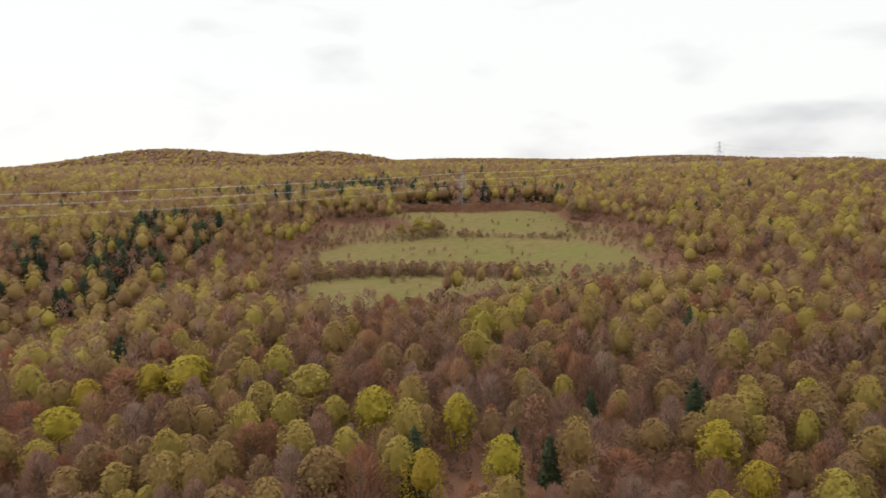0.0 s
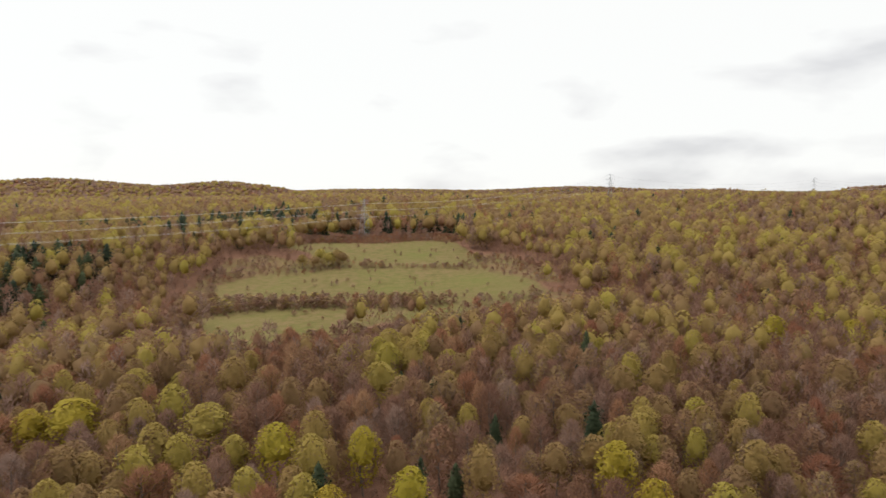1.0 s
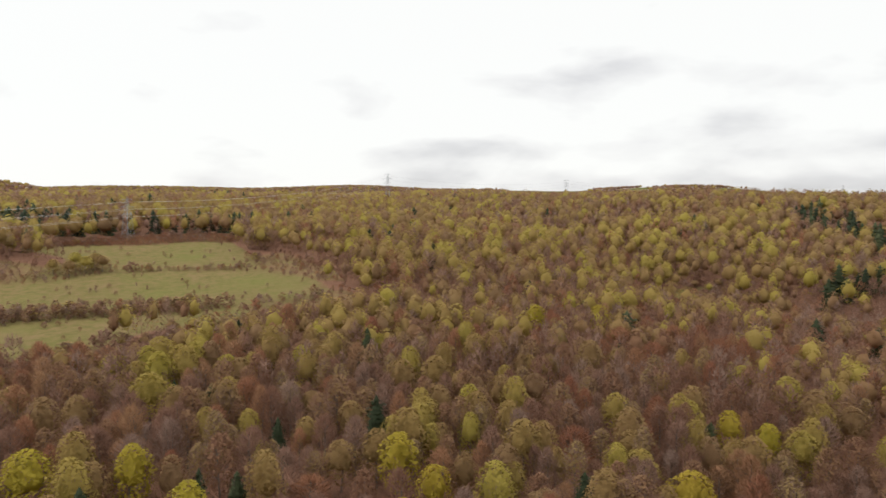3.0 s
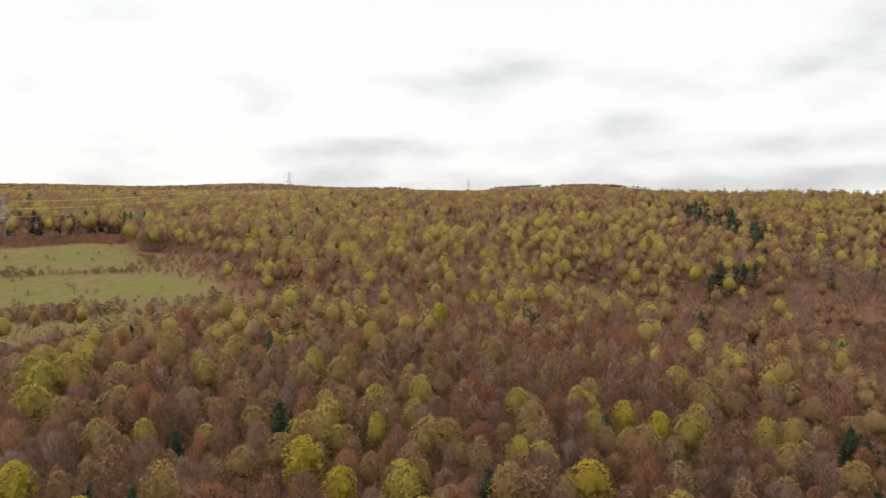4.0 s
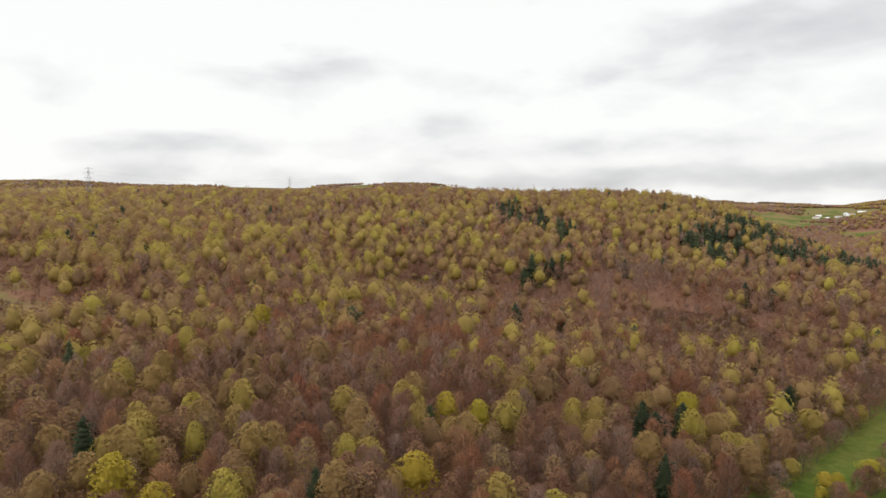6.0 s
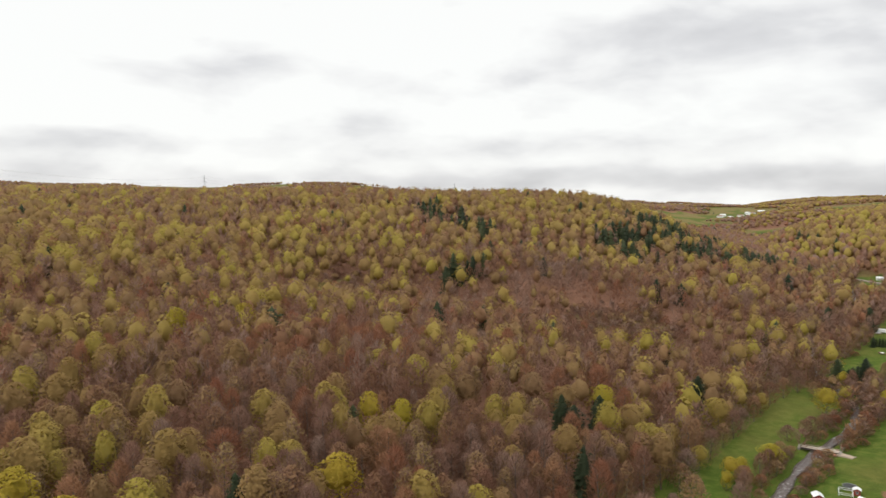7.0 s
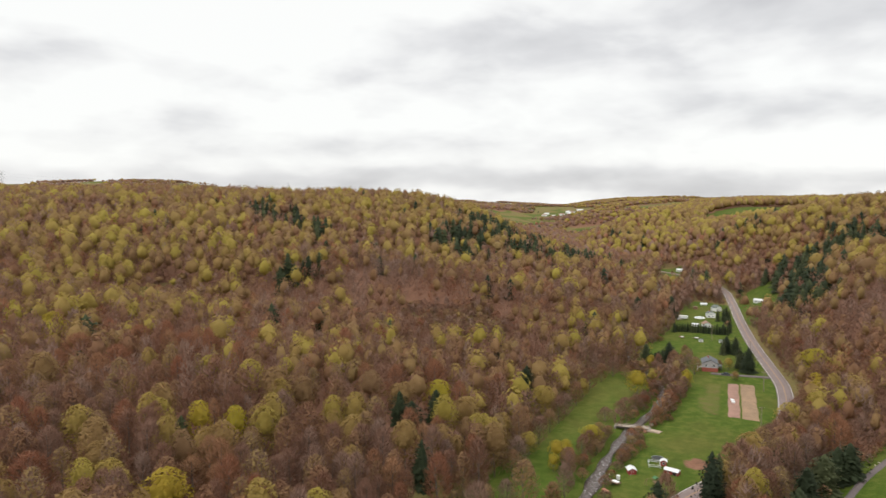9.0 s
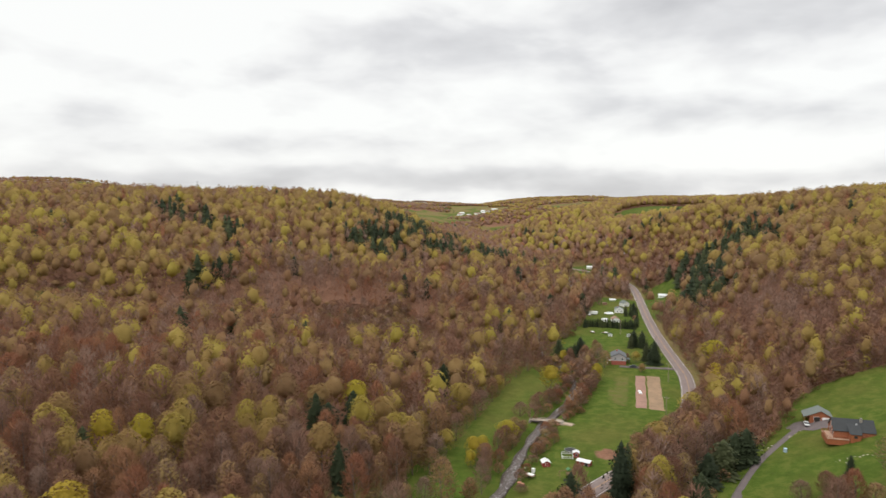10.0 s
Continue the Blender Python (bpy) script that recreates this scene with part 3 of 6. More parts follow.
def stem(rng, top, thick, limbs, reach, first):
    """A tapered trunk with limbs."""
    pieces = []

    def tube(path, radii, sides):
        v, f = [], []
        for p, r in zip(path, radii):
            a = np.arange(sides) * 2 * math.pi / sides
            v.append(np.stack([p[0] + r * np.cos(a), p[1] + r * np.sin(a), np.full(sides, p[2])], 1))
        for k in range(len(path) - 1):
            for j in range(sides):
                a, b = k * sides + j, k * sides + (j + 1) % sides
                f += [[a, b, b + sides], [a, b + sides, a + sides]]
        pieces.append((np.concatenate(v), np.array(f)))

    lean = rng.uniform(-0.4, 0.4, (4, 2)).cumsum(0)
    spine = [np.array([*(lean[k] if k else (0, 0)), top * k / 3 - (1.0 if k == 0 else 0)]) for k in range(4)]
    tube(spine, [thick, thick * 0.75, thick * 0.5, thick * 0.12], 6)
    for k in range(limbs):
        f = first + (0.9 - first) * k / max(1, limbs - 1)
        h = top * f
        foot = np.array([np.interp(h, [s[2] for s in spine], [s[0] for s in spine]), np.interp(h, [s[2] for s in spine], [s[1] for s in spine]), h])
        a, l = k * 2.4 + rng.uniform(-0.4, 0.4), reach * (1.1 - 0.6 * f) * rng.uniform(0.8, 1.1)
        tip = foot + np.array([l * math.cos(a), l * math.sin(a), l * 0.9])
        tube([foot, (foot + tip) / 2 + np.array([0, 0, -0.1 * l]), tip], [thick * 0.42, thick * 0.25, thick * 0.06], 4)
    v, f = join(pieces)
    # each limb grows out of the nearest ring of the trunk
    ring = lambda k: 6 * int(round(3 * (first + (0.9 - first) * k / max(1, limbs - 1))))
    collars = [[ring(k), ring(k) + 1 + k % 5, 24 + 12 * k] for k in range(limbs)]
    return v, np.concatenate([f, np.array(collars, int).reshape(-1, 3)])


def template(kind, rng, detail):
    """The crown of one tree as leaf and twig arrays; detail 3 is the nearest, 0 the farthest. Young leaf is thickest in the top, bare twigs show below it."""
    big = rng.uniform(0.92, 1.08)
    shape = lumpy(rng)
    none = weave([])
    if detail == 4:
        # a bush: shoots from the ground up, some in young leaf
        soft = {"maple": 60, "olive": 40}.get(kind, 0)
        leaf = crown(rng, 8.2 * big, 1.0, 16.0, soft, 1.8, shape, 0.4, 0.5, 0.4) if soft else none
        shoots = twiggy(rng, 8.2 * big, 0.3, 16.0, 60 - soft // 2, 3.8, 0.9, shape, 0.9)
        return (leaf, shoots) if soft else (shoots, none)
    if kind in ("maple", "lime"):
        w, lo, hi = 9.7 * big, 3.0, 17.2
        if detail == 0:
            return weave([egg(rng, w * 1.12, 3.0, hi - 0.6, 0, shape, 0.12), crown(rng, w * 1.1, lo, hi, 5, 2.0, shape)]), none
        if detail == 1:
            return weave([egg(rng, w * 0.96, lo + 2, hi - 1.1, 0, shape, 0.16), crown(rng, w * 1.22, lo, hi, 70, 1.25, shape, 0.25, 0.55, 0.2)]), twiggy(rng, w, 0.5, hi - 5, 12, 3.2, 0.6, shape)
        if detail == 2:
            return weave([egg(rng, w * 0.7, lo + 3.5, hi - 1.4, 0, shape, 0.15), crown(rng, w * 1.08, lo, hi, 124, 1.0, shape, 0.16, 0.45, 0.24)]), weave([twiggy(rng, w * 0.9, 0.5, hi - 3, 54, 2.5, 0.34, shape), pole(rng, 10, 0.17)])
        return weave([egg(rng, w * 0.6, lo + 4.5, hi - 1.8, 1, shape, 0.12, 0.12), crown(rng, w * 1.02, lo, hi, 1300, 0.58, shape, 0.2, 0.45, 0.26)]), twiggy(rng, w * 0.95, 1.0, hi - 2, 240, 2.2, 0.15, shape)
    if kind == "olive":
        w, lo, hi = 7.8 * big, 3.4, 16.6
        if detail == 0:
            return weave([egg(rng, w * 0.95, 1.0, hi - 1, 0, shape, 0.12, 0.0, 0.8), crown(rng, w, lo, hi, 5, 1.8, shape)]), none
        if detail == 1:
            return weave([egg(rng, w * 0.86, lo + 3, hi - 1.6, 0, shape, 0.15), crown(rng, w * 1.15, lo, hi, 32, 1.2, shape, 0.35, 0.5, 0.3)]), twiggy(rng, w, lo - 2, hi, 20, 2.8, 0.5, shape)
        if detail == 2:
            return weave([egg(rng, w * 0.64, lo + 3, hi - 2.0, 0, shape, 0.15), crown(rng, w, lo, hi, 90, 0.95, shape, 0.3, 0.5, 0.4)]), weave([twiggy(rng, w, 1.0, hi - 1, 62, 2.4, 0.34, shape), pole(rng, 13, 0.17)])
        return crown(rng, w, lo, hi, 620, 0.58, shape, 0.3, 0.5, 0.5), twiggy(rng, w, 1.5, hi, 400, 2.1, 0.16, shape)
    if kind in ("bare", "russet"):
        w, lo, hi = 8.2 * big, 2.0, 16.2
        if detail == 0:
            return weave([egg(rng, w * 1.0, 3.0, hi - 1.6, 0, shape, 0.12, 0.0, 1.0), twiggy(rng, w, lo, hi, 5, 3.2, 0.5, shape)]), none
        if detail == 1:
            return weave([egg(rng, w * 0.46, hi - 10, hi - 3.4, 0, shape, 0.2, 0.0, 0.8), twiggy(rng, w * 1.05, lo, hi, 58, 2.6, 0.56, shape)]), pole(rng, 13, 0.2)
        if detail == 2:
            return twiggy(rng, w * 1.05, lo - 1, hi, 122, 2.3, 0.44, shape), pole(rng, 14, 0.18)
        return twiggy(rng, w, lo - 0.5, hi, 900, 2.0, 0.17, shape), none
    w, lo, hi = 8.6 * big, 0.6, 17.0
    tiers, points = ((3, 4), (6, 5), (9, 7), (15, 11))[detail]
    sprays = (4, 16, 60, 420)[detail]
    # ragged boughs stand out from the tiers
    return weave([conifer(rng, w, lo, hi, tiers, points), crown(rng, w * 0.86, lo, hi * 0.93, sprays, (2.4, 1.8, 1.2, 0.7)[detail], shape, 0.9, 0.6, 0.4)]), none


KINDS = ["maple", "olive", "bare", "russet", "spruce", "lime"]
forest_rng = np.random.default_rng(7)
VARIANTS = 6
TEMPLATES = {(kind, d): [template(kind, forest_rng, d) for _ in range(VARIANTS)] for kind in KINDS for d in (0, 1, 2, 4)}


# ---- where trees stand ----
OPEN_PLOTS = [MEADOW_LOW, MEADOW_MAIN, MEADOW_TOP, GLADE, LAWN_WEST, LAWN_EAST, LAWN_LOG, LAWN_FAR, LAWN_FARTHER, FIELD_HILL]


def open_ground(x, y):
    clear = np.zeros(np.shape(x), bool)
    for shape in OPEN_PLOTS:
        clear |= inside(x, y, shape)
    clear |= near_line(x, y, ROAD) < 6
    clear |= near_line(x, y, STREAM) < np.where(x < 350, 5.5, 1.0)
    clear |= near_line(x, y, DRIVE) < 5
    clear |= (np.hypot(x, y) > 1700) & (x > 1500) & (noise2(x, y, 520, 2.0) > 0.42)
    return clear


HEDGES = [(-104, 350), (130, 350), (140, 600), (-104, 600)]


def stature(x, y):
    """How tall trees grow: scrub in hedgerows and old pasture, full height elsewhere."""
    low = np.zeros(np.shape(x), bool)
    for shape in SCRUB:
        low |= inside(x, y, shape)
    return np.where(low, np.where(inside(x, y, HEDGES), 0.13 + 0.24 * noise2(x, y, 34, 4.4) ** 2, 0.22 + 0.4 * noise2(x, y, 30, 4.4)), 1.0)


def bushes(rng, shape, gap):
    """Places of bushes in a plot of scrub."""
    xs, ys = np.array(shape).T
    x, y = [a.ravel() for a in np.meshgrid(np.arange(xs.min(), xs.max(), gap), np.arange(ys.min(), ys.max(), gap))]
    x, y = x + rng.uniform(-0.5, 0.5, x.shape) * gap, y + rng.uniform(-0.5, 0.5, y.shape) * gap
    keep = inside(x, y, shape) & ~open_ground(x, y)
    return x[keep], y[keep]


def pale_wood(x, y):
    """Stands of pale grey-barked trees."""
    return mound(x, y, 441, 219, 45, 16, -15) + mound(x, y, 450, -93, 40, 20)


def mixture(x, y):
    """Shares of the kinds at places of the plan."""
    up = np.clip((height(x, y) - 30) / 40, 0, 1)
    patch = noise2(x, y, 80, 0.7)
    patch2 = noise2(x, y, 240, 1.9)
    south = (y < valley_line(x) - 95).astype(float)
    # distance swaps yellow trees for bare ones, a greying that stands for haze
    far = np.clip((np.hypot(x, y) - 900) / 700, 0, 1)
    grey = pale_wood(x, y)
    gold = mound(x, y, 350, 350, 45, 22) + mound(x, y, 390, 300, 30, 40) + mound(x, y, 110, 385, 45, 20) + 1.0 * mound(x, y, -40, 170, 70, 40) + 0.8 * mound(x, y, 75, 285, 55, 28) + 0.5 * mound(x, y, -130, 370, 80, 60) + 0.5 * mound(x, y, 200, 400, 120, 60) + 0.9 * mound(x, y, 108, 522, 22, 26) + 0.9 * mound(x, y, -66, 524, 26, 14) + 0.75 * mound(x, y, -150, 310, 110, 80, -35) + 0.6 * mound(x, y, -230, 520, 150, 120) + 0.35 * mound(x, y, 120, 300, 150, 40) + 0.6 * mound(x, y, 1350, 60, 420, 150, 10) + 0.9 * mound(x, y, 1180, 150, 140, 85, -12) + 0.5 * mound(x, y, 960, -80, 160, 60) + 0.55 * mound(x, y, 740, 300, 170, 100, -30) + 0.5 * mound(x, y, 760, -170, 300, 110) + 0.5 * mound(x, y, 1080, 20, 260, 150) + 0.4 * mound(x, y, 360, 365, 110, 55, -40)
    rust = mound(x, y, 437, 166, 26, 12) + mound(x, y, 240, 215, 22, 14)
    brown_hill = ((x > 900) & (y > valley_line(x) + 30)).astype(float)
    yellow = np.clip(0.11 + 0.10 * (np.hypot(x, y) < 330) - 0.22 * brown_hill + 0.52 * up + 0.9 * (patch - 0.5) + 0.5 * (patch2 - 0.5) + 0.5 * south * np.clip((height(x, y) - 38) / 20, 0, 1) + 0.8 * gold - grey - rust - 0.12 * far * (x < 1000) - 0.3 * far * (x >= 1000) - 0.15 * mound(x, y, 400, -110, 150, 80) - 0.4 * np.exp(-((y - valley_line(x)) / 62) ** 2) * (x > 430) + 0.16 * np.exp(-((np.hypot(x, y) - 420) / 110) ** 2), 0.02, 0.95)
    olive = 0.34 - 0.06 * up
    russet = 0.05 + 0.08 * (np.hypot(x, y) < 330) + 0.20 * np.clip(noise2(x, y, 60, 3.1) - 0.55, 0, 1) * 3 + 2.0 * rust
    dark = 0.002 + 0.6 * (0.9 * mound(x, y, -178, 450, 26, 34) + 1.0 * mound(x, y, -215, 390, 24, 28) + 1.2 * mound(x, y, -132, 604, 60, 22) + 1.5 * mound(x, y, -80, 640, 50, 24) + 1.5 * mound(x, y, 30, 616, 85, 9) + 0.25 * mound(x, y, -120, 560, 60, 25) + 2.2 * mound(x, y, 564, 384, 40, 18, 60) + mound(x, y, 508, 268, 14, 9)
                          + mound(x, y, 618, 226, 26, 14) + 2.2 * mound(x, y, 655, 238, 36, 18, -10) + 2.2 * mound(x, y, 735, 212, 44, 15, -35) + 2.2 * mound(x, y, 780, 162, 50, 14, -35) + 2.4 * mound(x, y, 768, 252, 46, 24, -35) + 1.8 * mound(x, y, 700, 160, 40, 13, -40) + 1.2 * mound(x, y, 960, 205, 40, 12, -35) + mound(x, y, 408, 276, 12, 10) + mound(x, y, 601, -62, 45, 15) + mound(x, y, 740, -120, 60, 18, -30) + 0.8 * mound(x, y, 752, 6, 22, 10) + 0.9 * mound(x, y, 650, -62, 60, 12, -12) + 0.6 * mound(x, y, 970, -40, 50, 14, -40) + 0.5 * mound(x, y, 800, -105, 40, 14) + 3.0 * mound(x, y, 704, -66, 24, 32) + 2.0 * mound(x, y, 690, -95, 26, 22))
    dark = dark + 0.008 * np.clip(noise2(x, y, 130, 5.0) - 0.6, 0, 1) * 3
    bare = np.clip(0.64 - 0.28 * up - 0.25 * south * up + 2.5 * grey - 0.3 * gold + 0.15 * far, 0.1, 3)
    shares = np.stack([yellow, olive + 0 * x, bare, russet, np.minimum(dark, 0.9) * 3.5], 0)
    return shares / shares.sum(0)


def scatter(rng, r0, r1, gap):
    """Tree places on a jittered grid in the ring between two distances, over the part of the land that is seen."""
    n = int(r1 / gap) + 1
    ax = np.arange(-n, n + 1) * gap
    x, y = [a.ravel() for a in np.meshgrid(ax, ax)]
    x, y = x + rng.uniform(-0.45, 0.45, x.shape) * gap, y + rng.uniform(-0.45, 0.45, y.shape) * gap
    r, b = np.hypot(x, y), np.degrees(np.arctan2(x, y))
    keep = (r >= r0) & (r < r1) & (b > -36) & (b < 111)
    x, y = x[keep], y[keep]
    # few trees stand in the scrub
    keep = ~open_ground(x, y) & ((stature(x, y) > 0.9) | ((rng.uniform(size=x.shape) < 0.5) & ~inside(x, y, HEDGES))) & ~inside(x, y, PASTURE)
    return x[keep], y[keep]


def choose(rng, x, y):
    shares = np.cumsum(mixture(x, y), 0)
    kinds = (rng.uniform(size=x.shape)[None, :] > shares[:-1]).sum(0)
    return np.where((kinds == 4) & (stature(x, y) < 0.9), 2, kinds)


def in_sight(x, y):
    """Of the distant woods, only the flanks that rise over the plateau in front of them."""
    b = np.arange(-40, 116, 0.5)
    r = np.arange(120, 4700, 20.0)
    bx, by = np.sin(np.radians(b))[:, None] * r, np.cos(np.radians(b))[:, None] * r
    slope = (height(bx, by) + 13 - EYE) / r
    before = np.maximum.accumulate(slope, 1)
    i = np.clip(((np.degrees(np.arctan2(x, y)) + 40) / 0.5).astype(int), 0, len(b) - 1)
    far = np.hypot(x, y)
    j = np.clip(((far - 120) / 20).astype(int) - 3, 0, len(r) - 1)
    keep = (height(x, y) + 18 - EYE) / far > before[i, j]
    return x[keep], y[keep]


WORDS = {"maple": "yellow-green young-leaved maples", "olive": "half-leafed olive-brown trees", "bare": "bare grey-brown trees", "russet": "russet budding trees", "spruce": "dark green conifers", "lime": "lime-green maples"}


def grow(rng, x, y, kinds, detail, label, size=1.0, tall=None, spread=1.0):
    """Joins many trees of a stretch of forest into one mesh for each kind."""
    z = height(x, y)
    tall = stature(x, y) if tall is None else np.full(len(x), tall)
    for k, kind in enumerate(KINDS):
        rows = np.where(kinds == k)[0]
        if not len(rows):
            continue
        which = rng.integers(0, VARIANTS, len(rows))
        verts, tris, norms, shades, index, base = [], [], [], [], [], 0
        for v in range(VARIANTS):
            mine = rows[which == v]
            if not len(mine):
                continue
            leaf, twig = TEMPLATES[(kind, detail)][v]
            tv, tf, tn = weave([leaf, twig])
            n = len(mine)
            a = rng.uniform(0, 6.283, n)
            s = rng.uniform(0.72, 1.18, n) * size * tall[mine] * (0.95 if kind == "spruce" else 1.0)
            wide = s * rng.uniform(0.82, 1.15, n) * (1 + 0.9 * (tall[mine] < 0.5) + 0.4 * ((tall[mine] >= 0.5) & (tall[mine] < 0.9))) * (1.0 if kind != "spruce" else 1.5) * (spread if kind != "spruce" else 1.0)
            c, d = np.cos(a)[:, None], np.sin(a)[:, None]
            px = (tv[None, :, 0] * c - tv[None, :, 1] * d) * wide[:, None] + x[mine][:, None]
            py = (tv[None, :, 0] * d + tv[None, :, 1] * c) * wide[:, None] + y[mine][:, None]
            pz = tv[None, :, 2] * s[:, None] + z[mine][:, None]
            verts.append(np.stack([px, py, pz], -1).reshape(-1, 3))
            norms.append(np.stack([tn[None, :, 0] * c - tn[None, :, 1] * d, tn[None, :, 0] * d + tn[None, :, 1] * c, tn[None, :, 2] + 0 * c], -1).reshape(-1, 3))
            tris.append((tf[None] + (np.arange(n) * len(tv))[:, None, None]).reshape(-1, 3) + base)
            # besides the pale stands, bare and russet trees whiten past 1700 m: painted haze
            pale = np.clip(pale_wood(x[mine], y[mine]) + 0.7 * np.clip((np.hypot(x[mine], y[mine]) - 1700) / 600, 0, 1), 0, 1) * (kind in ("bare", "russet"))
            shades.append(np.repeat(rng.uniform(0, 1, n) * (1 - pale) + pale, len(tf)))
            index.append(np.tile(np.concatenate([np.zeros(len(leaf[1])), np.ones(len(twig[1]))]), n))
            base += n * len(tv)
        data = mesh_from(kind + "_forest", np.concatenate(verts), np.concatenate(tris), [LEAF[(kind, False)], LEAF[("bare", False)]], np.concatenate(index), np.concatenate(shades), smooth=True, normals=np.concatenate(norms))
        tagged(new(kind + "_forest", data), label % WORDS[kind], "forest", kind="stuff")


# trees of the near slopes that stand as things of their own: trunk and crown
TREE_NAMES = {"maple": ("maple_tree", "yellow-green maple in young leaf on the brown slope", "maple trees of the slope"), "olive": ("budding_tree", "half-leafed olive-brown tree on the slope", "budding trees of the slope"),
              "bare": ("bare_tree", "bare grey-brown tree with a haze of twigs", "bare trees of the slope"), "russet": ("russet_tree", "russet budding tree among bare trees", "russet trees of the slope"),
              "spruce": ("spruce_tree", "dark green conifer with drooping boughs", "conifers of the slope"), "lime": ("lime_green_maple", "bright lime-green maple in fresh leaf", "lime-green maples of the slope")}
MODELS = {}
for kind in KINDS:
    models = []
    for v in range(VARIANTS):
        leaf, twig = template(kind, forest_rng, 3)
        top = leaf[0][:, 2].max()
        tv, tf, tn = weave([leaf, twig])
        index = np.concatenate([np.zeros(len(leaf[1])), np.ones(len(twig[1]))])
        crown_mesh = mesh_from("crown", tv, tf, [LEAF[(kind, True)], LEAF[("bare", True)]], index, smooth=True, normals=tn)
        trunk_v, trunk_f = stem(forest_rng, top * (0.97 if kind == "spruce" else 0.86), 0.24, 0 if kind == "spruce" else 7, 4.6, 0.34)
        models.append((mesh_from("trunk", trunk_v, trunk_f, [BARK], smooth=True), crown_mesh))
    MODELS[kind] = models


def plant(kind, x, y, z, high=1.0, wide=1.0, turn=0.0, variant=0, name="", label="", group=""):
    own = TREE_NAMES[kind]
    root = new(name or own[0])
    root.matrix_basis = pose(x, y, z - 0.05, 0, 0, turn) @ Matrix.Diagonal((wide, wide, high, 1))
    tagged(root, label or own[1], "tree", group or own[2])
    for part_name, data in zip(("trunk", "crown"), MODELS[kind][variant % VARIANTS]):
        new(part_name, data).parent = root
    return root


# trees that stand out: x, y, width of the crown, height
LIME = [(-18, 180, 12.2, 19), (-4, 148, 9, 18), (66, 161, 11.9, 19), (70, 148, 9.2, 16), (-78, 209, 16.7, 18), (-89, 208, 11.3, 16), (14, 154, 10, 18), (186, 279, 11.1, 17), (222, 276, 11.7, 16), (130, 124, 11.8, 18), (-103, 196, 9.3, 16), (-100, 176, 13.7, 16), (259, 103, 10.6, 16), (267, 42, 8.3, 9), (245, 51, 6.5, 9), (399, -49, 16.6, 17), (346, 34, 10.5, 13), (386, 146, 12.3, 9), (58, 139, 8, 15), (4, 174, 10.3, 19), (172, 150, 8.5, 16), (177, 140, 8.9, 16)]
MAPLE = [(63, 169, 9.5, 17), (53, 169, 9.4, 15), (12, 169, 7.2, 17), (-26, 147, 13, 19), (-23, 160, 8.4, 17), (11, 232, 13.5, 19), (-62, 175, 9.4, 17), (-9, 221, 11, 17), (-42, 180, 9.4, 18), (-39, 200, 15.4, 18), (30, 145, 9.1, 15), (14, 142, 7.5, 16), (92, 222, 11.9, 18), (105, 221, 12.2, 18), (64, 243, 9.4, 18), (145, 171, 9.9, 17), (132, 198, 10.1, 16), (213, 138, 9.9, 17), (239, 124, 11.8, 17), (207, 94, 11.8, 18), (295, 69, 11.2, 15), (380, 229, 11.7, 16), (216, 164, 11.3, 16), (292, 66, 8.6, 16)]
RUSSET = [(-18, 147, 9.7, 19), (-47, 165, 10.3, 16), (-97, 206, 15.2, 15), (-44, 171, 7.6, 14), (42, 158, 12.7, 12), (202, 237, 12.9, 16), (197, 211, 12, 16), (234, 237, 11, 15), (120, 159, 10.3, 14), (146, 130, 8.5, 13), (-113, 183, 12.6, 14), (-98, 250, 13.3, 16)]
SPRUCE = [(70, 188, 7.7, 18), (26, 163, 6.3, 13), (17, 159, 4.7, 17), (-117, 248, 8.2, 14), (-133, 351, 11.1, 16), (-124, 387, 9.9, 16), (42, 192, 5, 13), (106, 136, 6.4, 14), (234, 104, 10, 13), (251, 101, 9.2, 14), (236, 110, 8, 14), (318, 82, 9.9, 15), (200, 85, 6.4, 16), (569, 33, 12.1, 17), (408, 36, 7.5, 13), (415, 24, 8.9, 13), (410, 29, 6.8, 9), (563, 58, 11.1, 16), (413, -18, 8.2, 14), (421, -14, 7, 11), (456, -12, 7.5, 10), (458, -7, 6.8, 10), (793, 16, 11.6, 14), (781, 24, 10.2, 14)]
PINE = [(252, -36, 10.9, 13), (263, -45, 10, 13), (241, -30, 9.2, 12), (261, -41, 9, 13), (222, -26, 8.5, 12), (215, -2, 8.2, 22)]
# the clump of yellow trees between the fields
MAPLE += [(-11, 478, 10, 11), (-20, 474, 9, 10), (-2, 477, 9, 11), (-29, 481, 9, 10), (-17, 487, 10, 12), (-6, 486, 9, 11), (105, 512, 12, 14), (96, 522, 12, 13)]
TALL = {"maple": 18.0, "lime": 18.0, "russet": 16.5, "spruce": 17.0}
WIDE = {"maple": 9.3, "lime": 9.3, "russet": 7.6, "spruce": 9.4}
single_rng = np.random.default_rng(3)
marked = []
for kind, rows in (("lime", LIME), ("maple", MAPLE), ("russet", RUSSET), ("spruce", SPRUCE), ("spruce", PINE)):
    for x, y, w, h in rows:
        w = w * 1.35 if kind == "spruce" else w
        marked.append((x, y, w / 2))
        plant(kind, x, y, level(x, y), h / TALL[kind], w / WIDE[kind], single_rng.uniform(0, 360), int(single_rng.integers(0, VARIANTS)))
marked = np.array(marked)

NEAR = 330.0
APART = 240
tx, ty = scatter(forest_rng, 118, NEAR, 7.2)
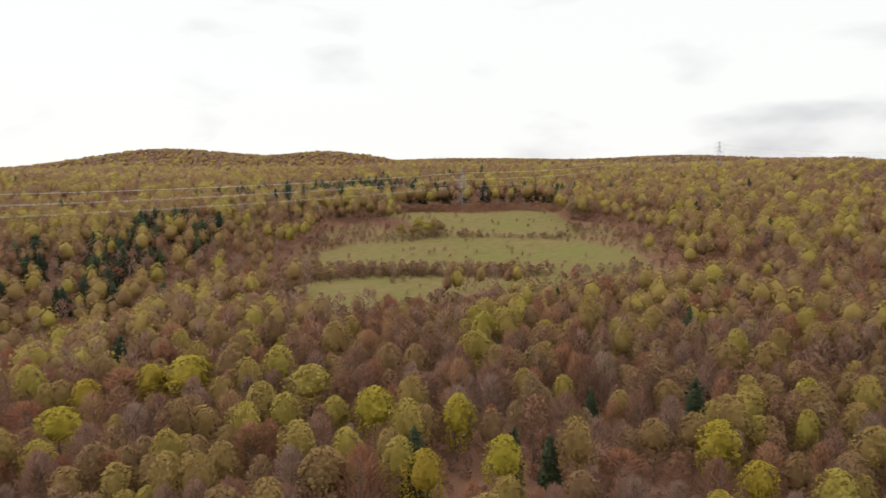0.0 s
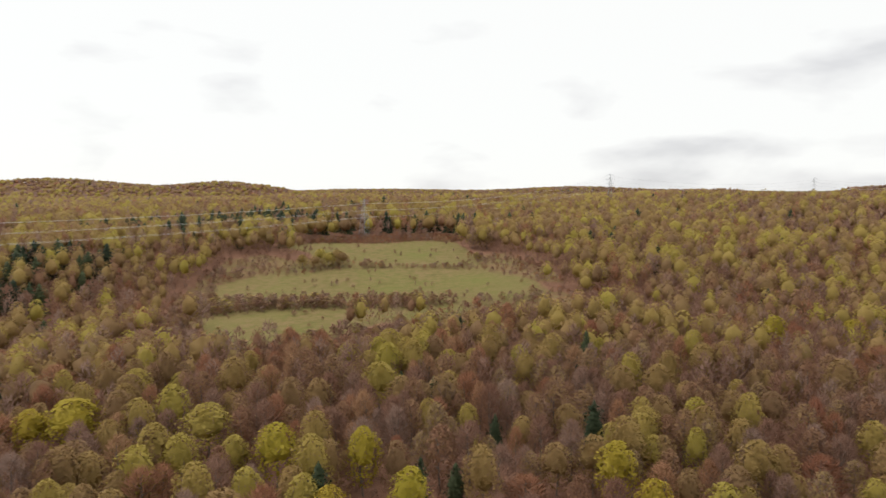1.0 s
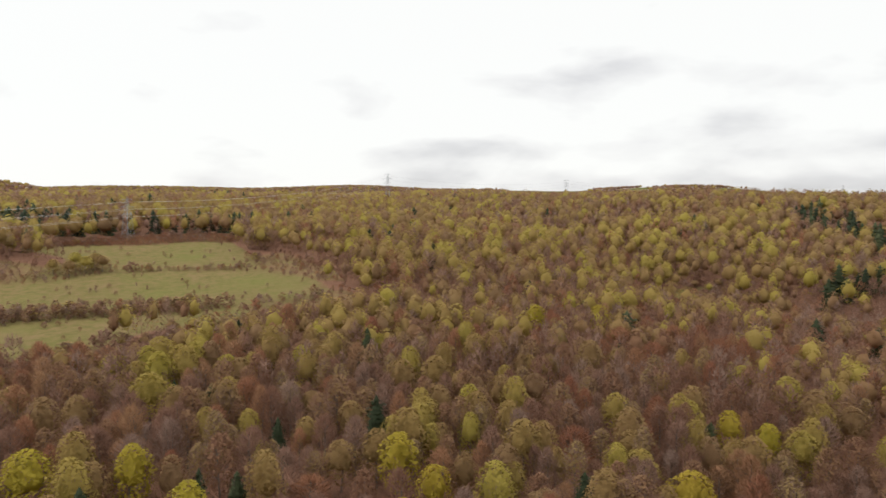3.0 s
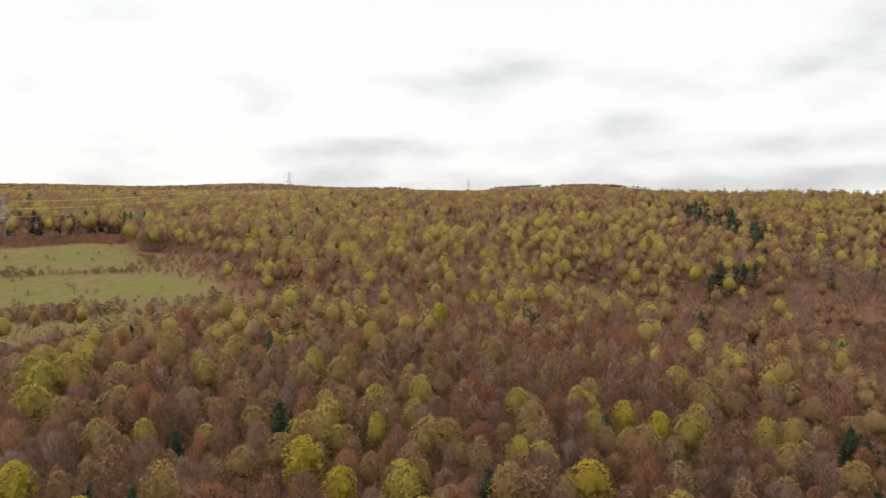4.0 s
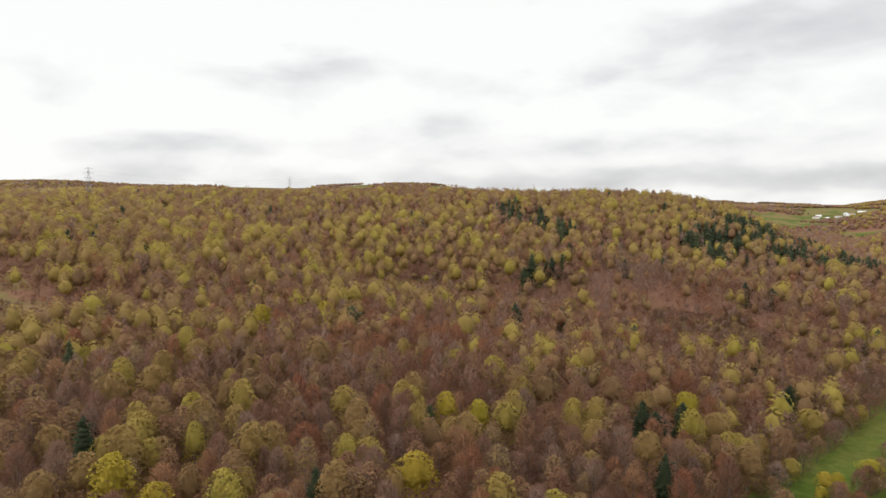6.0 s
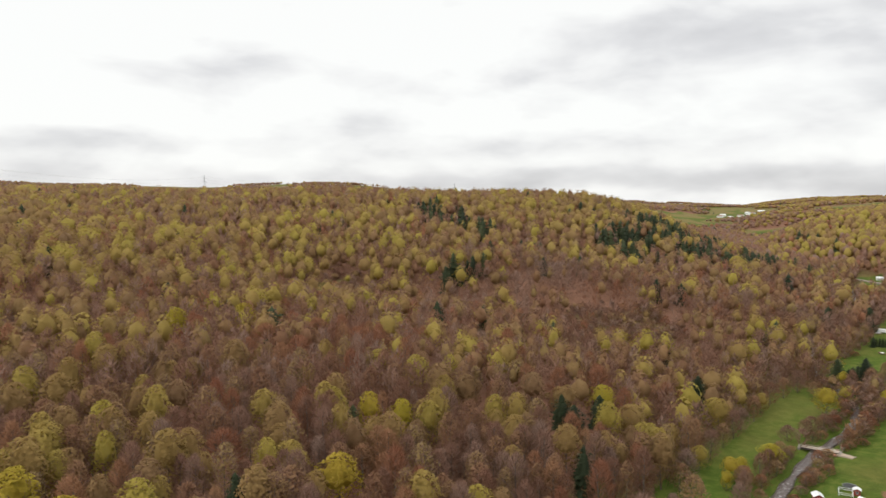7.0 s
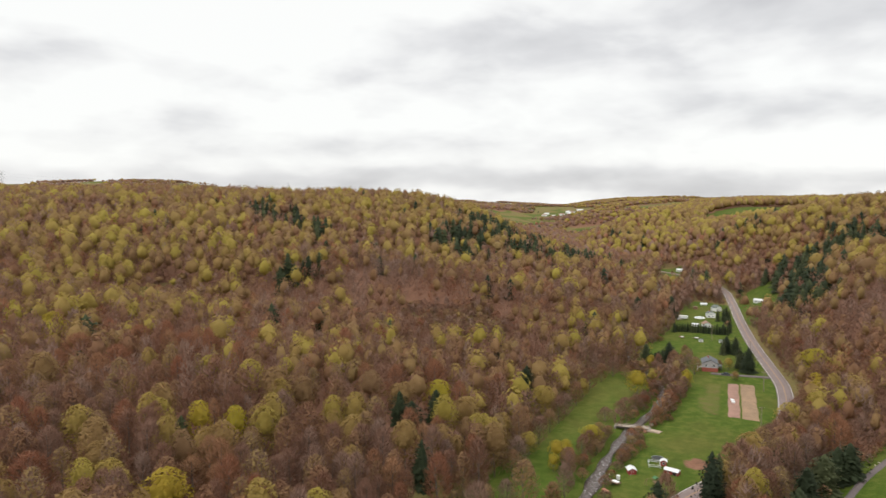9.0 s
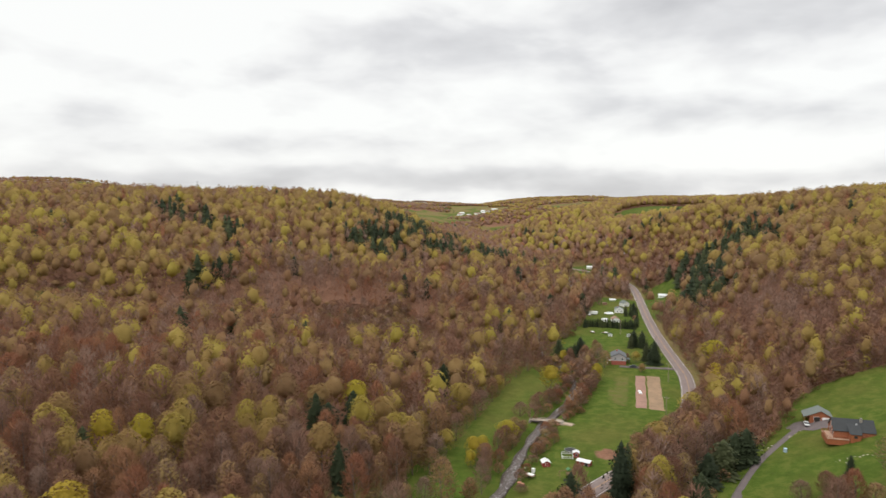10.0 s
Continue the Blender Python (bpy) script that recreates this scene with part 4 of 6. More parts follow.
# the wood is thin where the leaf litter shows between the stems
thin = forest_rng.uniform(size=len(tx)) > 0.25 * mound(tx, ty, 62, 160, 42, 34) + 0.25 * mound(tx, ty, 125, 165, 30, 20)
tx, ty = tx[thin], ty[thin]
clear = np.min(np.hypot(tx[:, None] - marked[None, :, 0], ty[:, None] - marked[None, :, 1]) - marked[None, :, 2], 1) > 1.2
# nothing tall stands right before a marked tree
for mx, my, mr in marked:
    reach = np.hypot(mx, my)
    along, aside = (tx * mx + ty * my) / reach, np.abs(tx * my - ty * mx) / reach
    clear &= ~((along < reach) & (along > reach - 16) & (aside < mr * 0.9))
tx, ty = tx[clear], ty[clear]
tk = choose(forest_rng, tx, ty)
order = np.argsort(np.hypot(tx - 40, ty - 60))
alone = np.zeros(len(tx), bool)
for k, kind in enumerate(KINDS):
    mine = order[(tk[order] == k) & (np.hypot(tx[order], ty[order]) > 105)][:APART]
    alone[mine] = True
tz, tt = height(tx, ty), stature(tx, ty)
for i in np.where(alone)[0]:
    s = single_rng.uniform(0.75, 1.15) * tt[i]
    plant(KINDS[tk[i]], tx[i], ty[i], tz[i], s, s * single_rng.uniform(0.85, 1.15) * (1.4 if tt[i] < 0.9 else 1.0), single_rng.uniform(0, 360), int(single_rng.integers(0, VARIANTS)))
grow(forest_rng, tx[~alone], ty[~alone], tk[~alone], 2, "%s on the lower slope")
# saplings and brush on the leaf litter under them
tx, ty = scatter(forest_rng, 125, 300, 7.4)
grow(forest_rng, tx, ty, forest_rng.choice(4, len(tx), p=[0.02, 0.22, 0.56, 0.20]), 4, "knee-high %s on the lower slope", 1.0, 0.2)
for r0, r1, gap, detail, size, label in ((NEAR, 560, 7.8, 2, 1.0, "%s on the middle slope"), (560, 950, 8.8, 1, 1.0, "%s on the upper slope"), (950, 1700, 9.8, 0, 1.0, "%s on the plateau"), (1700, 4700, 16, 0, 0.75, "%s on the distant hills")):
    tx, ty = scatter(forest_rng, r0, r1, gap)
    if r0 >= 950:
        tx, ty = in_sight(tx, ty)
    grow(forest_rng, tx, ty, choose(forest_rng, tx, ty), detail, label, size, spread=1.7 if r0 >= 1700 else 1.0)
    if r0 == NEAR:
        for plot in SCRUB:
            bx, by = bushes(forest_rng, plot, 6.0 if plot is SCRUB[-1] else 4.9)
            kinds = forest_rng.choice([0, 1, 2, 2, 2, 3], len(bx), p=[0.02, 0.22, 0.23, 0.23, 0.2, 0.1])
            grow(forest_rng, bx, by, kinds, 4, "low %s of the scrub")
        # the hedgerow between the two lower fields, and red-brown bracken by the top field
        hedgerow = [(-98, 376), (-92, 420), (-74, 410), (-50, 394), (-8, 391), (38, 387), (66, 379), (40, 371), (-56, 374)]
        bx, by = bushes(forest_rng, hedgerow, 4.4)
        grow(forest_rng, bx, by, forest_rng.choice(4, len(bx), p=[0.22, 0.48, 0.27, 0.03]), 4, "%s of the hedgerow", 1.0, 0.38)
        between = [(6, 476), (28, 464), (60, 460), (84, 456), (84, 466), (60, 466), (30, 469), (8, 483)]
        bx, by = bushes(forest_rng, between, 3.2)
        grow(forest_rng, bx, by, forest_rng.choice([1, 2, 2, 3], len(bx)), 4, "low %s between the upper fields", 1.0, 0.17)
        bx, by = bushes(forest_rng, SCRUB[2], 2.6)
        grow(forest_rng, bx, by, np.full(len(bx), 3), 4, "low %s by the top field", 1.0, 0.15)
        # brush under the trees of the valley floor and along its lawns
        brush = [(180, 60), (200, 90), (390, 92), (560, 96), (760, 100), (900, 120), (900, 20), (720, -55), (560, -60), (430, -66), (390, -110), (340, -150), (300, -145), (320, -80), (290, -62), (250, -38), (200, -20)]
        bx, by = bushes(forest_rng, brush, 4.8)
        grow(forest_rng, bx, by, forest_rng.choice(4, len(bx), p=[0.0, 0.48, 0.42, 0.10]), 4, "low %s on the valley floor", 1.0, 0.24)
        # brush along the upper edge of the log house's lawn
        edge = [(326, -82), (342, -82), (352, -130), (305, -158), (255, -146), (225, -118), (224, -104), (258, -131), (300, -141), (336, -126)]
        bx, by = bushes(forest_rng, edge, 3.6)
        grow(forest_rng, bx, by, forest_rng.choice(4, len(bx), p=[0.06, 0.36, 0.46, 0.12]), 4, "low %s along the lawn", 1.0, 0.36)
        # scattered low bushes in the old pasture
        for plot, gap in ((MEADOW_LOW, 8), (MEADOW_MAIN, 11), (MEADOW_TOP, 10)):
            xs, ys = np.array(plot).T
            bx, by = forest_rng.uniform(xs.min(), xs.max(), 90), forest_rng.uniform(ys.min(), ys.max(), 90)
            keep = inside(bx, by, plot) & (noise2(bx, by, gap * 4, 1.0) > 0.46)
            grow(forest_rng, bx[keep], by[keep], forest_rng.choice([1, 2, 2], keep.sum()), 4, "low %s in the old pasture", 1.0, 0.16)


# ---- the power line ----
GALVANISED = plain("galvanised_steel", (0.30, 0.31, 0.32), 0.5, 0.6, 0.15, 1.0)
CONDUCTOR = plain("conductor", (0.55, 0.55, 0.54), 0.5, 0.3, 0.1, 1.0)


def transmission_tower(x, y, top, turn):
    """A lattice tower with three pairs of arms."""
    foot = level(x, y)
    high = top - foot
    root = thing("transmission_tower", x, y, turn, foot, "grey steel lattice power pylon above the trees", "pylon", "pylons of the power line")
    legs = [(-1, -1), (1, -1), (1, 1), (-1, 1)]

    def corner(i, f):
        r = (3.6 * (1 - f) + 0.7 * f) if f < 0.62 else (1.85 * (1 - (f - 0.62) / 0.38) + 0.25 * (f - 0.62) / 0.38)
        return Vector((legs[i][0] * r, legs[i][1] * r, f * high))

    for i in range(4):
        bm = bmesh.new()
        beam(bm, corner(i, 0) - Vector((0, 0, 0.5)), corner(i, 0.61), 0.26)
        beam(bm, corner(i, 0.61), corner(i, 1.0), 0.2)
        part("leg", bm, GALVANISED, root)
    steps = [0.0, 0.14, 0.27, 0.39, 0.50, 0.61, 0.72, 0.82, 0.92]
    for i in range(4):
        bm = bmesh.new()
        j = (i + 1) % 4
        for a, b in zip(steps, steps[1:]):
            beam(bm, corner(i, a), corner(j, b), 0.1)
            beam(bm, corner(j, a), corner(i, b), 0.1)
            beam(bm, corner(i, b), corner(j, b), 0.1)
        part("bracing", bm, GALVANISED, root)
    for f, reach in ((1 - 13.5 / high, 5.2), (1 - 7.7 / high, 6.2), (1 - 2.0 / high, 4.6)):
        for side in (-1, 1):
            bm = bmesh.new()
            for w in (-0.6, 0.6):
                beam(bm, (0, w, f * high), (side * reach, 0, f * high + 0.3), 0.2)
            beam(bm, (0, 0, f * high + 1.8), (side * reach, 0, f * high + 0.3), 0.18)
            arm = part("cross_arm", bm, GALVANISED, root)
            part("insulator", beam(bmesh.new(), (side * reach, 0, f * high + 0.3), (side * reach, 0, f * high - 1.6), 0.22, sides=6), GALVANISED, arm)
    return root, high


TOWERS = [(-356, 226, 94, 45), (16, 589, 106, 45), (365, 931, 145, 52), (880, 1215, 154, 62), (1322, 902, 141, 100), (1568, 880, 136, 95)]
hooks = []
for x, y, top, turn in TOWERS:
    _, high = transmission_tower(x, y, top, turn - 90)
    foot = level(x, y)
    c, s = math.cos(radians(turn - 90)), math.sin(radians(turn - 90))
    hooks.append([(x + side * reach * c, y + side * reach * s, foot + f * high - 1.6) for f, reach in ((1 - 13.5 / high, 5.2), (1 - 7.7 / high, 6.2), (1 - 2.0 / high, 4.6)) for side in (-1, 1)])
for (a_hooks, b_hooks), sag in zip(zip(hooks, hooks[1:]), (5, 9, 10, 10, 5)):
    for a, b in zip(a_hooks, b_hooks):
        curve = bpy.data.curves.new("power_cable", "CURVE")
        curve.dimensions, curve.bevel_depth, curve.bevel_resolution = "3D", 0.048, 0
        line = curve.splines.new("POLY")
        line.points.add(24)
        for k, p in enumerate(line.points):
            f = k / 24
            p.co = (*(Vector(a).lerp(Vector(b), f) - Vector((0, 0, sag * 4 * f * (1 - f)))), 1)
        curve.materials.append(CONDUCTOR)
        tagged(new("power_cable", curve), "pale sagging power cable between steel pylons", "cable", "cables of the power line")


# ---- stream, bridge, road markings ----
def water_material():
    made, tree, shader = material("stream_water")
    place = tree.nodes.new("ShaderNodeNewGeometry").outputs["Position"]
    riffle = node(tree, "ShaderNodeTexNoise", Scale=0.9, Detail=6.0, Roughness=0.75)
    tree.links.new(place, riffle.inputs["Vector"])
    ramp = ramp_node(tree, [(0.32, (0.035, 0.028, 0.024)), (0.52, (0.085, 0.066, 0.057)), (0.58, (0.16, 0.145, 0.14)), (0.64, (0.60, 0.60, 0.61))])
    tree.links.new(riffle.outputs[0], ramp.inputs[0])
    tree.links.new(ramp.outputs[0], shader.inputs["Base Color"])
    shader.inputs["Roughness"].default_value = 0.35
    shader.inputs["Specular IOR Level"].default_value = 0.12
    relief = node(tree, "ShaderNodeBump", Strength=0.6, Distance=0.15)
    tree.links.new(riffle.outputs[0], relief.inputs["Height"])
    tree.links.new(relief.outputs[0], shader.inputs["Normal"])
    return made


ribbon("stream", STREAM, lambda s: 4.0 + 1.1 * np.sin(s * 0.11) + 0.9 * np.sin(s * 0.31 + 1), water_material(), -0.75, "shallow stony stream with white riffles", "stream", 3.0)
YELLOW_PAINT = plain("yellow_road_paint", (0.30, 0.18, 0.10), 0.8, 0.0, 0.2, 2.0)
WHITE_PAINT = plain("white_road_paint", (0.50, 0.47, 0.45), 0.8, 0.0, 0.2, 2.0)


def marking(name, shift, width, mat, label):
    px, py, zc, nx, ny = road_line
    a, b = shift - width / 2, shift + width / 2
    lift = 0.18 + 0.3 * (0.25 - (shift / 7.6) ** 2) + 0.02
    left, right = np.stack([px + nx * a, py + ny * a, zc + lift], -1), np.stack([px + nx * b, py + ny * b, zc + lift], -1)
    n = len(px)
    v = np.concatenate([left, right])
    i = np.arange(n - 1)
    f = np.stack([i + 1, i, i + n, i + n + 1], 1)[:, ::-1]
    tagged(new(name, mesh_from(name, v, f, [mat])), label, "road marking", kind="structure")


marking("centre_line", 0.16, 0.22, YELLOW_PAINT, "worn yellow centre line of the road")
marking("centre_line", -0.16, 0.22, YELLOW_PAINT, "worn yellow centre line of the road")
marking("edge_line", 3.35, 0.2, WHITE_PAINT, "worn white edge line of the road")
marking("edge_line", -3.35, 0.2, WHITE_PAINT, "worn white edge line of the road")

PLANK = plain("grey_planks", (0.33, 0.27, 0.22), 0.85, 0.0, 0.25, 3.0, 0.3)
TIMBER_DARK = plain("tarred_timber", (0.07, 0.055, 0.045), 0.85, 0.0, 0.3, 3.0, 0.3)
CONCRETE = plain("concrete", (0.24, 0.21, 0.18), 0.9, 0.0, 0.2, 2.0, 0.3)


def foot_bridge():
    """A plank bridge on two beams, with a kerb rail on each side."""
    root = thing("farm_bridge", 296, 30, 92, level(296, 30) + 0.5, "weathered timber farm bridge over the stream", "bridge")
    for k in range(26):
        part("plank", boxes((-6.5 + k * 0.5, -6.5 + k * 0.5 + 0.44, -1.6, 1.6, 0.0, 0.12)), PLANK, root)
    for side in (-1.2, 1.2):
        part("girder", boxes((-7.2, 7.2, side - 0.15, side + 0.15, -0.7, -0.01)), TIMBER_DARK, root)
    for side in (-1.65, 1.65):
        rail = part("rail", boxes((-6.8, 6.8, side - 0.08, side + 0.08, 0.46, 0.57)), PLANK, root, "pale timber side rail")
        for k in range(8):
            part("post", boxes((-6.6 + k * 1.88 - 0.07, -6.6 + k * 1.88 + 0.07, side - 0.07, side + 0.07, 0.0, 0.43)), PLANK, rail)
    for end in (-7.3, 6.7):
        part("abutment", boxes((end, end + 0.8, -2.2, 2.2, -2.2, -0.05), bevel=0.05), CONCRETE, root)


foot_bridge()
GRAVEL = plain("gravel", (0.31, 0.24, 0.18), 0.95, 0.0, 0.25, 2.0, 0.5)
ribbon("farm_track", [(295.5, 24), (295.2, 22), (294.6, 20), (293.8, 18.2)], 3.0, GRAVEL, 0.25, "pale gravel track from the bridge", "track", 0.6)
ribbon("house_drive", [(404, 1), (403.5, -6), (404.5, -16), (406, -31)], 4.2, DRIVE_ASPHALT, 0.2, "asphalt drive from the road to the brick house", "driveway", 1.2)


# ---- garden plot ----
SOIL = plain("bare_soil", (0.24, 0.135, 0.10), 0.95, 0.0, 0.3, 0.8, 0.6)
STRAW = plain("straw", (0.225, 0.145, 0.085), 0.95, 0.0, 0.35, 1.0, 0.6)


def plot_bed(name, corners, mat, label, lift=0.14):
    """A bed of the garden: a low, uneven sheet that follows the ground."""
    (x0, y0), (x1, y1) = corners
    n, m = int((x1 - x0) / 1.5) + 2, int((y1 - y0) / 1.5) + 2
    x, y = np.meshgrid(np.linspace(x0, x1, n), np.linspace(y0, y1, m), indexing="ij")
    edge = (np.arange(n)[:, None] % (n - 1) == 0) | (np.arange(m)[None, :] % (m - 1) == 0)
    x = x + np.where(edge, 0.5 * np.sin(y * 0.5 + x * 0.1), 0)
    y = y + np.where(edge, 0.25 * np.sin(x * 0.31), 0)
    z = height(x, y) + np.where(edge, -0.1, lift + 0.05 * np.sin(y * 4.2))
    ids = np.arange(n * m).reshape(n, m)
    f = np.stack([ids[:-1, :-1], ids[1:, :-1], ids[1:, 1:], ids[:-1, 1:]], -1).reshape(-1, 4)
    tagged(new(name, mesh_from(name, np.stack([x, y, z], -1).reshape(-1, 3), f, [mat], smooth=True)), label, "garden bed", kind="structure")


plot_bed("garden_bed", ((326, -13.0), (386, -7.0)), SOIL, "freshly dug bare soil of the vegetable garden")
plot_bed("garden_bed", ((325, -20.5), (387, -12.8)), STRAW, "straw-covered bed of the vegetable garden")
plot_bed("dead_grass", ((246, -9.5), (258, -3.5)), STRAW, "pale heap of dead grass by the lawn", 0.5)


# ---- buildings ----
def glass_material():
    made, tree, shader = material("window_glass")
    shader.inputs["Base Color"].default_value = (0.03, 0.035, 0.04, 1)
    shader.inputs["Roughness"].default_value = 0.08
    return made


GLASS = glass_material()
WHITE = plain("white_siding", (0.70, 0.70, 0.69), 0.6, 0.0, 0.08, 2.0)
PALE = plain("pale_grey_siding", (0.33, 0.31, 0.31), 0.7, 0.0, 0.08, 2.0)
BRICK = plain("red_brick", (0.28, 0.075, 0.05), 0.85, 0.0, 0.25, 6.0, 0.3)
BARN_RED = plain("barn_red_boards", (0.26, 0.035, 0.03), 0.8, 0.0, 0.2, 3.0, 0.2)
LOGS = plain("stained_logs", (0.26, 0.08, 0.03), 0.6, 0.0, 0.25, 3.0, 0.3)
LOG_DECK = plain("deck_boards", (0.36, 0.23, 0.16), 0.8, 0.0, 0.2, 3.0, 0.2)
SHINGLE = plain("grey_shingles", (0.09, 0.092, 0.10), 0.9, 0.0, 0.2, 4.0, 0.4)
SHINGLE_GREEN = plain("grey_green_shingles", (0.12, 0.135, 0.125), 0.9, 0.0, 0.15, 4.0, 0.4)
SHINGLE_DARK = plain("charcoal_shingles", (0.032, 0.034, 0.036), 0.9, 0.0, 0.2, 4.0, 0.4)
SHINGLE_BROWN = plain("brown_shingles", (0.24, 0.15, 0.11), 0.9, 0.0, 0.2, 4.0, 0.4)
WHITE_METAL = plain("white_metal_roof", (0.60, 0.60, 0.60), 0.45, 0.1, 0.06, 1.0)
# near-black panel colour, painted in place of the shade inside a doorway
INTERIOR_SHADE = plain("interior_shade", (0.02, 0.018, 0.016), 0.9)


def prism(x0, x1, wide, z0, z1, rise):
    """A body with gables at its two x ends."""
    bm = bmesh.new()
    ends = []
    for x in (x0, x1):
        ends.append([bm.verts.new(p) for p in ((x, -wide / 2, z0), (x, wide / 2, z0), (x, wide / 2, z1), (x, 0, z1 + rise), (x, -wide / 2, z1))])
    bm.faces.new(ends[0][::-1])
    bm.faces.new(ends[1])
    for i in range(5):
        j = (i + 1) % 5
        bm.faces.new((ends[0][i], ends[0][j], ends[1][j], ends[1][i]))
    bmesh.ops.recalc_face_normals(bm, faces=bm.faces)
    return bm


def slope_slab(x0, x1, wide, z1, rise, side, over=0.45, thick=0.16):
    """One slope of a gable roof, a slab with eaves."""
    bm = bmesh.new()
    run = wide / 2
    drop = rise / run * over
    a = [(x0 - over, 0, z1 + rise + 0.02), (x1 + over, 0, z1 + rise + 0.02), (x1 + over, side * (run + over), z1 - drop + 0.02), (x0 - over, side * (run + over), z1 - drop + 0.02)]
    low = [bm.verts.new(p) for p in a]
    high = [bm.verts.new((p[0], p[1], p[2] + thick)) for p in a]
    bm.faces.new(low)
    bm.faces.new(high[::-1])
    for i in range(4):
        j = (i + 1) % 4
        bm.faces.new((low[i], high[i], high[j], low[j]))
    bmesh.ops.recalc_face_normals(bm, faces=bm.faces)
    return bm


def opening(root, face, u, z, w, h, x0, x1, wide, name="window", mat=None, frame_mat=None):
    """A window or a door on one wall: face 'w' or 'e' (gable ends), 'n' or 's' (long sides)."""
    depth = 0.07
    if face in "we":
        at, out = (x0, -1) if face == "w" else (x1, 1)
        span = lambda d0, d1, a, b, c, d: (min(at + out * d0, at + out * d1), max(at + out * d0, at + out * d1), a, b, c, d)
    else:
        at, out = (wide / 2, 1) if face == "n" else (-wide / 2, -1)
        span = lambda d0, d1, a, b, c, d: (a, b, min(at + out * d0, at + out * d1), max(at + out * d0, at + out * d1), c, d)
    t = 0.09
    f = part(name, boxes(span(-0.05, depth, u - w / 2 - t, u - w / 2, z - t, z + h + t), span(-0.05, depth, u + w / 2, u + w / 2 + t, z - t, z + h + t),
                         span(-0.05, depth, u - w / 2, u + w / 2, z + h, z + h + t), span(-0.05, depth, u - w / 2, u + w / 2, z - t, z)), frame_mat or WHITE, root)
    part("pane" if mat is None else "panel", boxes(span(-0.04, 0.02, u - w / 2, u + w / 2, z, z + h)), mat or GLASS, f)


def house(name, label, x, y, turn, length, wide, wall, rise, wall_mat, roof_mat, base=None, windows=(), chimney=None, z=None, category="house", group="", size=0.74, stack=None):
    """A gable-roofed building whose ridge runs along its own x."""
    root = thing(name, x, y, turn, level(x, y) - 0.15 if z is None else z, label, category, group)
    root.scale = (size, size, size)
    x0, x1 = -length / 2, length / 2
    split = base[1] if base else 0.0
    part("wall", prism(x0, x1, wide, split - (0.6 if not base else 0), wall, rise), wall_mat, root)
    if base:
        part("lower_wall", boxes((x0 - 0.05, x1 + 0.05, -wide / 2 - 0.05, wide / 2 + 0.05, -0.8, split)), base[0], root)
    for side in (-1, 1):
        part("roof", slope_slab(x0, x1, wide, wall, rise, side), roof_mat, root)
    for row in windows:
        opening(root, *row[:5], x0, x1, wide, *row[5:])
    if chimney:
        cx, cy, top = chimney
        part("chimney", boxes((cx - 0.4, cx + 0.4, cy - 0.4, cy + 0.4, wall, wall + top), bevel=0.04), stack or BRICK, root)
    return root


# the brick and siding house with its deck and a parked car
brick_house = house("brick_house", "two-storey house with red brick below and pale siding above", 413, 2, 4, 13, 9.2, 5.4, 2.2, PALE, SHINGLE, (BRICK, 2.6),
                    [("w", -2.2, 3.4, 1.1, 1.2), ("w", 2.2, 3.4, 1.1, 1.2), ("s", -3, 3.4, 1.4, 1.2), ("s", 2, 3.4, 1.4, 1.2), ("s", 0, 0.0, 1.0, 2.1, "door", WHITE)], (1.5, 0.8, 3.2), size=0.88)
part("deck", boxes((-6.2, -1.5, 4.7, 7.4, 2.5, 2.65), (-6.2, -6.05, 4.7, 7.4, 2.65, 3.6), (-6.2, -1.5, 7.25, 7.4, 2.65, 3.6), (-6.1, -5.9, 7.1, 7.3, -0.5, 2.5), (-1.8, -1.6, 7.1, 7.3, -0.5, 2.5)), WHITE, brick_house, "white timber deck")
part("porch_roof", boxes((-3, 3, -7.2, -4.7, 3.0, 3.2), (-2.9, -2.7, -7.1, -6.9, -0.3, 3.0), (2.7, 2.9, -7.1, -6.9, -0.3, 3.0)), SHINGLE, brick_house)

CAR_PAINT = plain("dark_car_paint", (0.03, 0.035, 0.045), 0.3, 0.2, 0.1, 1.0)
RUBBER = plain("rubber", (0.02, 0.02, 0.02), 0.8)


def car(x, y, turn, paint, label):
    root = thing("parked_car", x, y, turn, level(x, y) + 0.2, label, "car", "parked cars")
    body = boxes((-2.2, 2.2, -0.88, 0.88, 0.35, 0.95), bevel=0.14)
    part("body", body, paint, root)
    bm = bmesh.new()
    made = bmesh.ops.create_cube(bm, size=1.0, matrix=Matrix.Translation((-0.15, 0, 1.18)) @ Matrix.Diagonal((2.5, 1.6, 0.55, 1)))
    for v in made["verts"]:
        if v.co.z > 1.2:
            v.co.x, v.co.y = -0.15 + (v.co.x + 0.15) * 0.68, v.co.y * 0.84
    part("cabin", bm, GLASS, root, "dark glazed cabin")
    part("roof_panel", boxes((-0.95, 0.65, -0.66, 0.66, 1.44, 1.49), bevel=0.02), paint, root)
    for wx in (-1.35, 1.35):
        for wy in (-0.82, 0.82):
            wheel = part("wheel", beam(bmesh.new(), (wx, wy - 0.11, 0.33), (wx, wy + 0.11, 0.33), 0.66, sides=14), RUBBER, root)
            part("rim", beam(bmesh.new(), (wx, wy - 0.12, 0.33), (wx, wy + 0.12, 0.33), 0.36, sides=10), GALVANISED, wheel)


car(402.5, -6.5, 95, CAR_PAINT, "dark car parked on the drive of the brick house")

